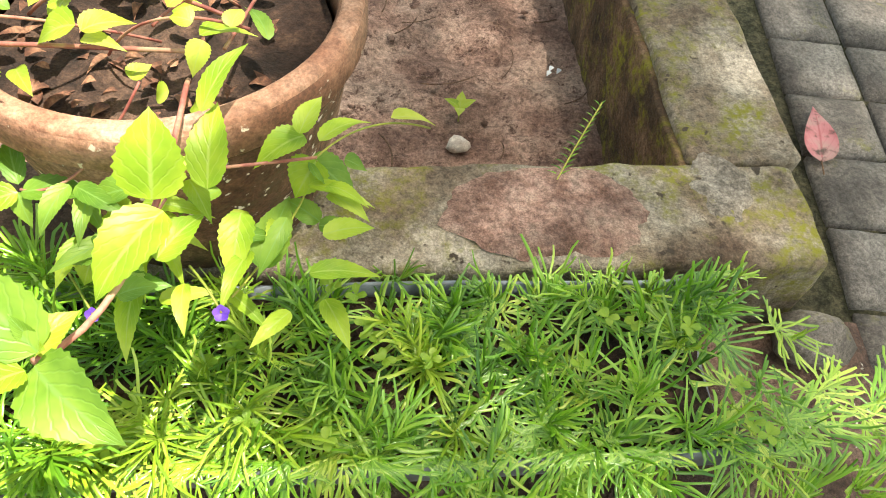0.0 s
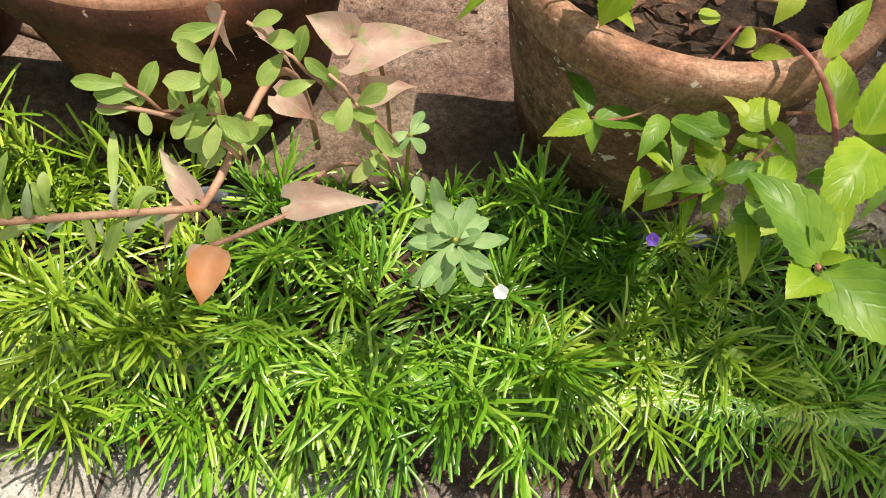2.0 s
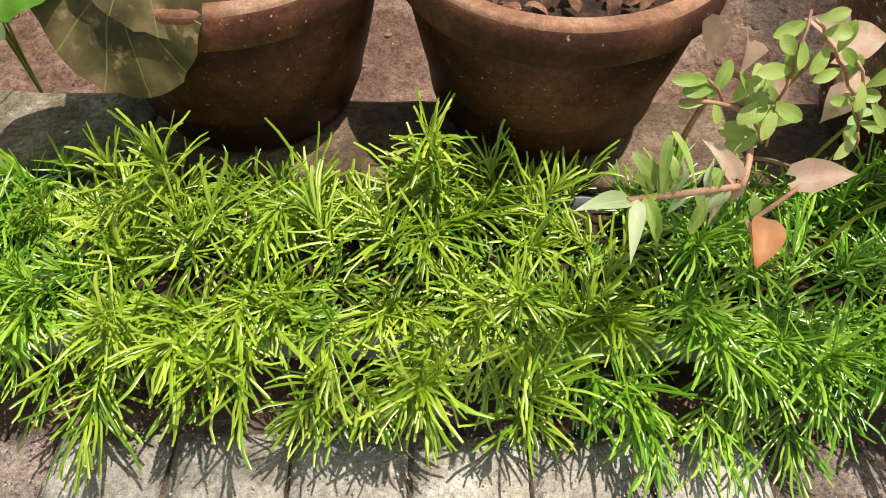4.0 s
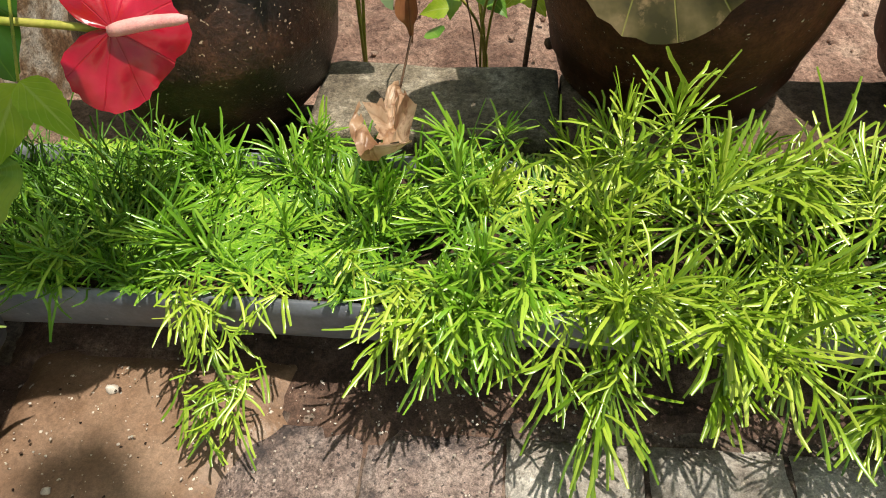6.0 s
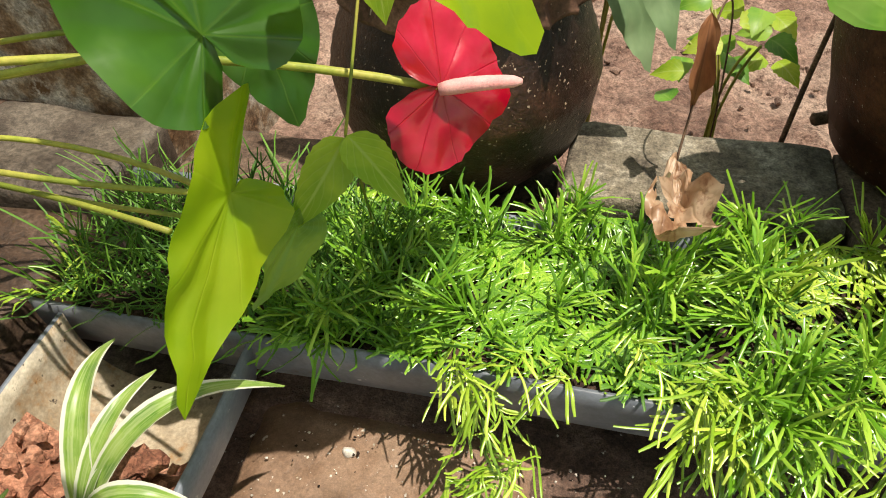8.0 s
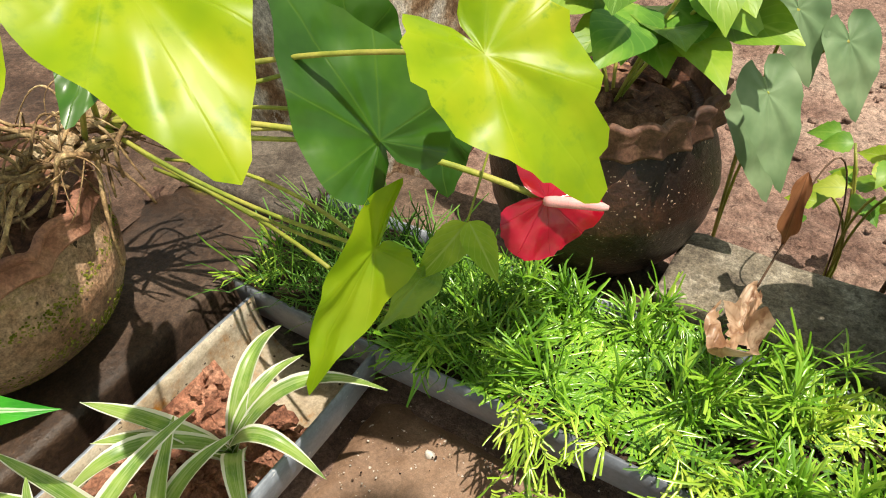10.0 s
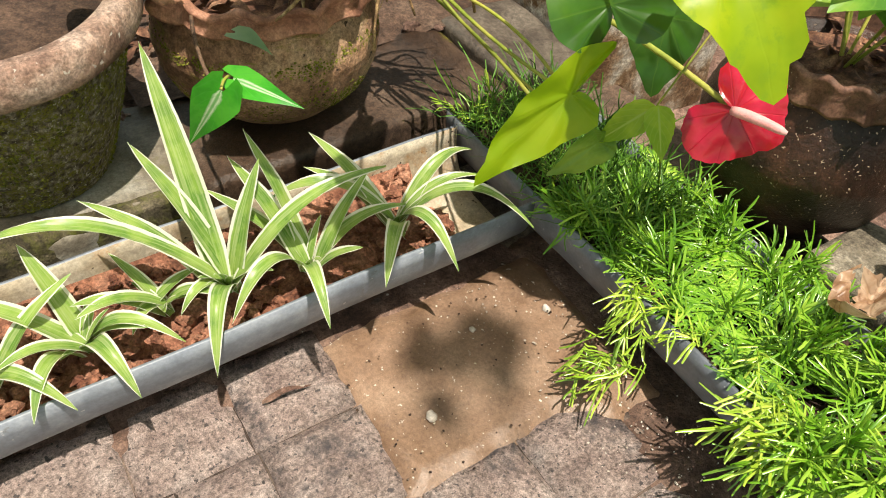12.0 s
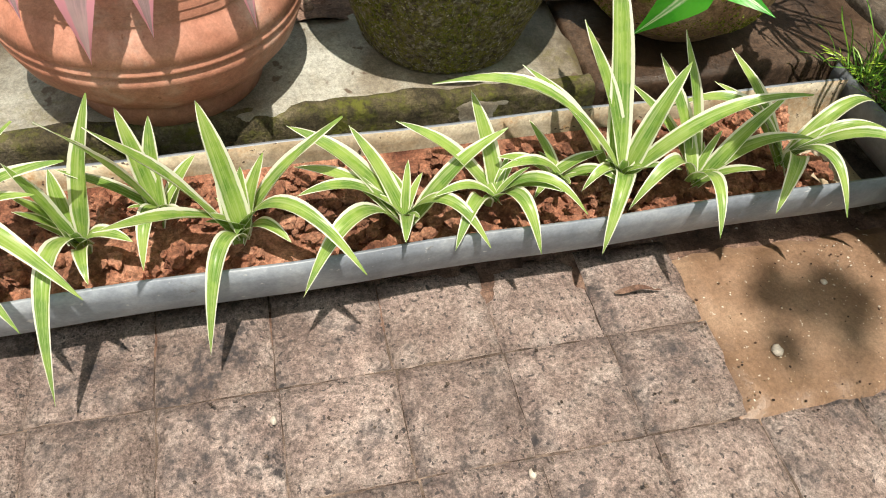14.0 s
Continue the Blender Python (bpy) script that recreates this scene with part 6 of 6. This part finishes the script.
part("blade", leaf_bm((.279, .245, .235), (.280, .235, .155), .017, "lobed", .08, 1.5, 18, 6, up=(0, -1, .2), wave=.05), dry_dark, hang)
part("stalk", tube_bm(bezier([(.28, .236, .157), (.279, .246, .235), (.30, .30, .32), (.33, .40, .10), (.335, .42, -.08)], 16), .0009, 5), bark, hang)
twig = thing("twig", "upright thin twig with a yellow leaf in the bed", "twig")
part("stem", tube_bm(bezier([(.375, .325, -.085), (.376, .326, .10), (.39, .345, .20), (.405, .36, .28)], 12), [.003 - .0001 * k for k in range(13)], 6), bark, twig)
part("leaf", leaf_bm((.398, .352, .24), (.44, .35, .30), .03, "ovate", .1, .2, 10, 4), trail_yellow, twig)
stick = thing("fallen_stick", "short brown stick lying on the bed mud", "twig")
part("stick", tube_bm(bezier([(.40, .33, .098), (.45, .36, .10), (.50, .40, .04), (.56, .46, -.06)], 10), .006, 7), bark, stick)
fallen = thing("fallen_leaf", "dull red fallen leaf lying on the dark pavers", "leaf")
part("blade", leaf_bm((1.862, .372, .008), (1.884, .462, .010), .042, "ovate", .05, .12, 14, 6, wave=.01), red_leaf_mat, fallen)
part("stalk", tube_bm([(1.862, .374, .008), (1.858, .362, .010), (1.856, .352, .009)], .001, 5), bark, fallen)
fern = thing("weed_seedling", "tiny feathery weed rooted at the kerb edge", "plant")
for k in range(13):
    t = k / 12
    p = Vector((1.512, .275, .096)).lerp(Vector((1.548, .318, .145)), t)
    for s_ in (-1, 1):
        part("leaf", leaf_bm(p, p + Vector((s_ * .012 * (1 - .5 * t), .004, .003)), .0018, "ovate", .1, .1, 4, 2), plain_leaf, fern)
part("stem", tube_bm(bezier([(1.505, .262, .094), (1.52, .285, .11), (1.55, .32, .147)], 8), .0008, 5), petiole_mat, fern)
sprout = thing("weed_seedling", "small fresh seedling in the bed mud", "plant")
for d in ((.022, .01), (-.02, .012), (.005, .026), (-.004, -.02)):
    part("leaf", leaf_bm((1.455, .52, -.055), (1.455 + d[0], .52 + d[1], -.05), .014, "ovate", .1, .2, 8, 4), trail_mat, sprout)
part("stem", tube_bm([(1.455, .52, -.085), (1.455, .52, -.07), (1.455, .52, -.055)], .0012, 5), petiole_mat, sprout)
lilac = thing("fallen_petals", "crumpled lilac petals on the leaf litter", "petals")
for d in ((.02, .006), (-.014, .014), (.006, -.018)):
    part("petal", leaf_bm((-.345, -.185, .232), (-.345 + d[0], -.185 + d[1], .248), .02, "spoon", .2, .3, 8, 4), lilac_mat, lilac)


def pebble(p, size, name="pebble", label="small pale pebble on the wet sand", material=None, squash=.7):
    bm = bmesh.new()
    bmesh.ops.create_icosphere(bm, subdivisions=2, radius=1)
    s = rng.random() * 50
    for v in bm.verts:
        v.co = Vector((v.co.x * 1.1, v.co.y * .85, v.co.z * squash)) * size * (1 + .35 * vnoise(v.co, 1.3, s)) + Vector(p)
    return tagged(part(name, bm, material or stone_mat), label, "pebble")


pebble((.063, -.021, .005), .005)
pebble((.110, -.195, .005), .006)
pebble((.046, -.105, .005), .0035)
pebble((.085, -.658, .002), .0035, label="small pale grit on the pavers")
pebble((.175, -.458, .002), .004, label="small pale grit on the pavers")
pebble((.20, -.81, .002), .0045, label="small pale grit on the pavers")
pebble((1.45, .47, -.07), .014, "stone", "flat grey stone in the bed mud")
pebble((-.318, -.172, .247), .019, "stone", "pinkish grey angular stone on the leaf litter", pink_stone, .6)
pebble((-.300, -.205, .238), .024, "shard", "flat dull red clay shard on the leaf litter", cement_rim, .3)
pebble((-.325, -.222, .240), .017, "shard", "flat dull red clay shard on the leaf litter", cement_rim, .3)
pebble((-.43, -.60, .10), .03, "stone", "reddish soil lump behind the ledge", bed_mud)
pebble((1.757, .138, .014), .038, "stone", "dark grey rounded stone beside the trough end", dark_paver, .75)
for k in range(16):
    x, y, an = rng.uniform(1.25, 1.62), rng.uniform(.31, .85), rng.uniform(0, 3.14)
    bit = thing("fallen_twig", "thin dark twig lying on the bed mud", "twig", "twigs on the bed")
    d = Vector((math.cos(an), math.sin(an), 0)) * rng.uniform(.012, .04)
    p = Vector((x, y, -.066))
    part("stick", tube_bm(bezier([p - d, p + Vector((d.y, -d.x, 0)) * .5 + Vector((0, 0, .004)), p + d], 6), rng.uniform(.0005, .0012), 5), bark, bit)
for x, y in ((1.59, .61), (1.60, .605), (1.585, .60)):
    fp = thing("fallen_petal", "tiny cream petal on the bed mud", "petals")
    part("petal", leaf_bm((x, y, -.07), (x + .006, y + .008, -.068), .007, "spoon", .2, .2, 5, 2), white_mat, fp)
fruit = thing("fallen_fruit", "small dark red fallen fruit on the damp grit", "fruit")
part("flesh", lathe_bm([(.001, .003), (.006, .0045), (.0088, .010), (.0086, .014), (.0055, .019), (.002, .0198), (.0008, .0185)], (.806, -.036), 20, None, .0006, 3), red_fruit, fruit)
part("stalk", tube_bm([(.806, -.036, .018), (.808, -.037, .024), (.812, -.038, .028)], .0007, 5), bark, fruit)
strip = thing("leaf_strip", "dry grey leaf strip lying under the trough", "leaf")
part("blade", leaf_bm((.018, -.322, .004), (.024, -.275, .006), .007, "strap", .1, .5, 10, 4, wave=.03), cement_rim, strip)

tagged(part("sand_grain", clods_bm((.0, -.13, 0), (.175, -.13, 0), .125, .0035, 110, 21, (.0003, .0008)), pipe_cream), "pale grains on the wet sand", "grit", kind="stuff")
tagged(part("dark_grain", clods_bm((.0, -.13, 0), (.175, -.13, 0), .125, .0035, 90, 22, (.0005, .0013)), dark_soil), "dark crumbs on the wet sand", "grit", kind="stuff")
tagged(part("washed_grit", clods_bm((.0, -.05, 0), (1.5, -.05, 0), .05, .0015, 1300, 23, (.0004, .0010)), stone_mat), "pale grit washed along the trough", "grit", kind="stuff")
tagged(part("paver_grit", clods_bm((.06, -.65, 0), (.6, -.65, 0), .42, .0012, 420, 24, (.0005, .0018)), joint_mat), "loose crumbs on the pavers", "grit", kind="stuff")

# litter in the bed and bowls
def litter(name, label, cx, cy, z, rx, ry, count, size, seed):
    r = random.Random(seed)
    bm = bmesh.new()
    for _ in range(count):
        a, q = r.uniform(0, 6.28), math.sqrt(r.random())
        p = Vector((cx + math.cos(a) * q * rx, cy + math.sin(a) * q * ry, z + r.uniform(0, .01)))
        b = r.uniform(0, 6.28)
        leaf_bm(p, p + Vector((math.cos(b), math.sin(b), r.uniform(-.2, .4))) * size * r.uniform(.5, 1.2), size * r.uniform(.3, .6), "ovate", r.uniform(0, .3), r.uniform(0, .6), 5, 2, bm=bm)
    return tagged(part(name, bm, litter_mat), label, "leaf litter", kind="stuff")


litter("leaf_litter", "brown leaf litter in the mossy bowl", -.325, -.165, .232, .09, .09, 110, .026, 1)
litter("leaf_litter", "brown leaf litter in the dark bowl", .092, .281, .222, .07, .07, 80, .022, 2)
litter("leaf_litter", "dry litter in the pale pot", 1.19, .268, .258, .11, .11, 70, .018, 3)
litter("leaf_litter", "dry litter in the orange-rimmed pot", .802, .294, .252, .11, .11, 90, .024, 4)
litter("leaf_litter", "dark litter on the damp soil behind the mossy bowl", -.50, -.27, .098, .10, .13, 130, .03, 6)
litter("leaf_litter", "small dry scraps behind the ledge", -.52, -.9, .105, .15, .25, 120, .02, 5)
tagged(part("bed_grit", clods_bm((-.1, .75, 0), (1.62, .75, 0), .44, -.082, 700, 9, (.002, .007)), bed_mud), "loose crumbs of dried mud in the bed", "soil", kind="stuff")
tagged(part("back_grit", clods_bm((-.5, -1.5, 0), (-.5, .1, 0), .16, .088, 260, 11, (.003, .012)), bed_mud), "loose soil lumps behind the ledge", "soil", kind="stuff")

# ---- tree that shades the end of the bed ----
tree = thing("tree", "broad-leaved tree whose crown shades the kerb", "tree")
part("trunk", tube_bm(bezier([(4.6, 1.2, -.05), (4.5, 1.15, 2.0), (4.3, 1.0, 3.6), (4.1, .8, 4.6)], 14), [.16 - .007 * k for k in range(15)], 12), bark, tree)
tips = []
limb_rng = random.Random(5)
for k in range(13):
    e = Vector((limb_rng.uniform(3.24, 4.2), limb_rng.uniform(-.7, 1.5), limb_rng.uniform(6.6, 7.1)))
    line = bezier([(4.1, .8, 4.6), Vector((4.0, .7, 6.2)).lerp(e, .4), e], 10)
    tips += line[6:]
    part("limb", tube_bm(line, [.035 - .003 * j for j in range(11)], 7), bark, tree)
leaf_rng = random.Random(17)


def crown_bm(rows):
    """Folded pointed leaves: rows of foot, way, length and width."""
    bm = bmesh.new()
    for c, d, long, wide in rows:
        side = d.cross(Vector((0, 0, 1))).normalized() * wide * .5
        up = Vector((0, 0, wide * .12))
        v = [bm.verts.new(q) for q in (c, c + d * long * .4 + side + up, c + d * long * .4, c + d * long * .4 - side + up, c + d * long)]
        for f in ((0, 1, 2), (1, 4, 2), (2, 4, 3), (0, 2, 3)):
            bm.faces.new([v[i] for i in f])
    bm.normal_update()
    return bm


leaves = []
for k in range(6200):
    c = Vector((leaf_rng.uniform(3.0, 4.5), leaf_rng.uniform(-.75, 1.6), leaf_rng.uniform(6.55, 7.15)))
    if c.x < 1.21 + .281 * c.z + .06 * vnoise((c.y, c.z, 0), 3):
        continue
    a = leaf_rng.uniform(0, 6.28)
    leaves.append((c, Vector((math.cos(a), math.sin(a), leaf_rng.uniform(-.4, .2))).normalized(), leaf_rng.uniform(.05, .08), leaf_rng.uniform(.03, .045)))
for k in range(600):
    c = leaf_rng.choice(tips) + Vector((leaf_rng.gauss(0, .2), leaf_rng.gauss(0, .25), leaf_rng.gauss(0, .12)))
    if c.x > 1.21 + .281 * c.z:
        a = leaf_rng.uniform(0, 6.28)
        leaves.append((c, Vector((math.cos(a), math.sin(a), -.2)).normalized(), leaf_rng.uniform(.06, .10), leaf_rng.uniform(.04, .06)))
spray = bezier([(4.2, .9, 4.0), (2.6, .2, 3.3), (1.4, -.10, 2.75), (.83, -.14, 2.62)], 16)
part("limb", tube_bm(spray, [.016 - .0008 * j for j in range(17)], 6), bark, tree)
for k in range(15):
    c = Vector((.80, -.135, 2.62)) + Vector((rng.gauss(0, .026), rng.gauss(0, .034), rng.gauss(0, .03)))
    a = rng.uniform(0, 6.28)
    leaves.append((c, Vector((math.cos(a), math.sin(a), -.2)).normalized(), .07, .045))
crown = crown_bm(leaves)
part("crown", crown, plain_leaf, tree, "loose crown of green leaves")

# ---- pavers ----
def paver_mesh(name, w, d, h, seed, material):
    bm = bmesh.new()
    n = 6
    rows = []
    for j in range(n + 1):
        row = []
        for i in range(n + 1):
            x, y = (i / n - .5) * w, (j / n - .5) * d
            edge = max(abs(x) / (w / 2), abs(y) / (d / 2))
            x += .0026 * vnoise((x, y, seed), 55, seed) * (edge > .9)
            y += .0022 * vnoise((y, x, seed), 40, seed + 3) * (edge > .9)
            z = .0014 * vnoise((x, y, 0), 45, seed) - (.0035 if edge > .99 else 0)
            row.append(bm.verts.new((x, y, z)))
        rows.append(row)
    for j in range(n):
        for i in range(n):
            bm.faces.new((rows[j][i], rows[j][i + 1], rows[j + 1][i + 1], rows[j + 1][i]))
    border = rows[0] + [r[-1] for r in rows[1:]] + rows[-1][-2::-1] + [r[0] for r in rows[-2:0:-1]]
    low = [bm.verts.new((v.co.x, v.co.y, -h)) for v in border]
    for k in range(len(border)):
        m = (k + 1) % len(border)
        bm.faces.new((border[m], border[k], low[k], low[m]))
    bm.normal_update()
    me = bpy.data.meshes.new(name)
    bm.to_mesh(me)
    bm.free()
    me.materials.append(material)
    me.polygons.foreach_set("use_smooth", [True] * len(me.polygons))
    return me


pavement = tagged(part("pavement", sheet_bm(-.05, 1.68, -1.55, -.02, -.0060, .009, lambda x, y: .0022 * vnoise((x, y, 0), 30, 2) + .0016 * vnoise((x, y, 0), 80, 2)), joint_mat), "brown stamped square pavers with dirty joints", "pavement", kind="structure")
shapes = [paver_mesh("paver", .1003, .1003, .02, 3.0 * k + 1, paver_mat) for k in range(6)]
for i in range(-1, 6):
    for j in range(0, 13):
        ly = -.052 - .1022 * j
        x, y = .1115 + .103 * i + .018 * ly, -.242 + ly
        ob = new("paver", shapes[rng.randrange(6)])
        ob.parent = pavement
        ob.matrix_basis = pose(x, y, rng.uniform(-.0015, .0015), rng.uniform(-.5, .5), rng.uniform(-.5, .5), -1.0 + rng.uniform(-.5, .5) + 90 * rng.randrange(4))
pale_shapes = [paver_mesh("paver", .0985, .0985, .02, 5.0 * k + 61, pale_paver) for k in range(4)]
for i in range(1, 15):
    for j in range(1, 3):
        ob = new("paver", pale_shapes[rng.randrange(4)] if 3 <= i <= 8 else shapes[rng.randrange(6)])
        ob.parent = pavement
        ob.matrix_basis = pose(.060 + .0515 + .103 * i, -.242 + .0515 + .1022 * (j - 1), rng.uniform(-.002, .001), rng.uniform(-.5, .5), rng.uniform(-.5, .5), rng.uniform(-1, 1) + 90 * rng.randrange(4))
side_pave = tagged(part("pavement_side", sheet_bm(1.70, 2.75, -.45, 1.62, -.010, .025, lambda x, y: .003 * vnoise((x, y, 0), 30, 2)), surface("mossy_joint", [(.3, (.03, .03, .012)), (.7, (.10, .09, .05))], 40, 160, .95, 1, .004)), "dark grey square pavers with mossy joints", "pavement", kind="structure")
dark_shapes = [paver_mesh("paver", .1005, .1005, .02, 2.0 * k + 31, dark_paver) for k in range(5)]
for i in range(9):
    for j in range(18):
        y = -.31 + .1075 * j
        x = 1.838 + .0535 + .1075 * i + .13 * (y - .28)
        y -= .13 * .1075 * i
        if y > 1.55:
            continue
        ob = new("paver", dark_shapes[rng.randrange(5)])
        ob.parent = side_pave
        ob.matrix_basis = pose(x, y, rng.uniform(-.002, .002), rng.uniform(-.7, .7), rng.uniform(-.7, .7), -7.4 + rng.uniform(-1, 1) + 90 * rng.randrange(4))
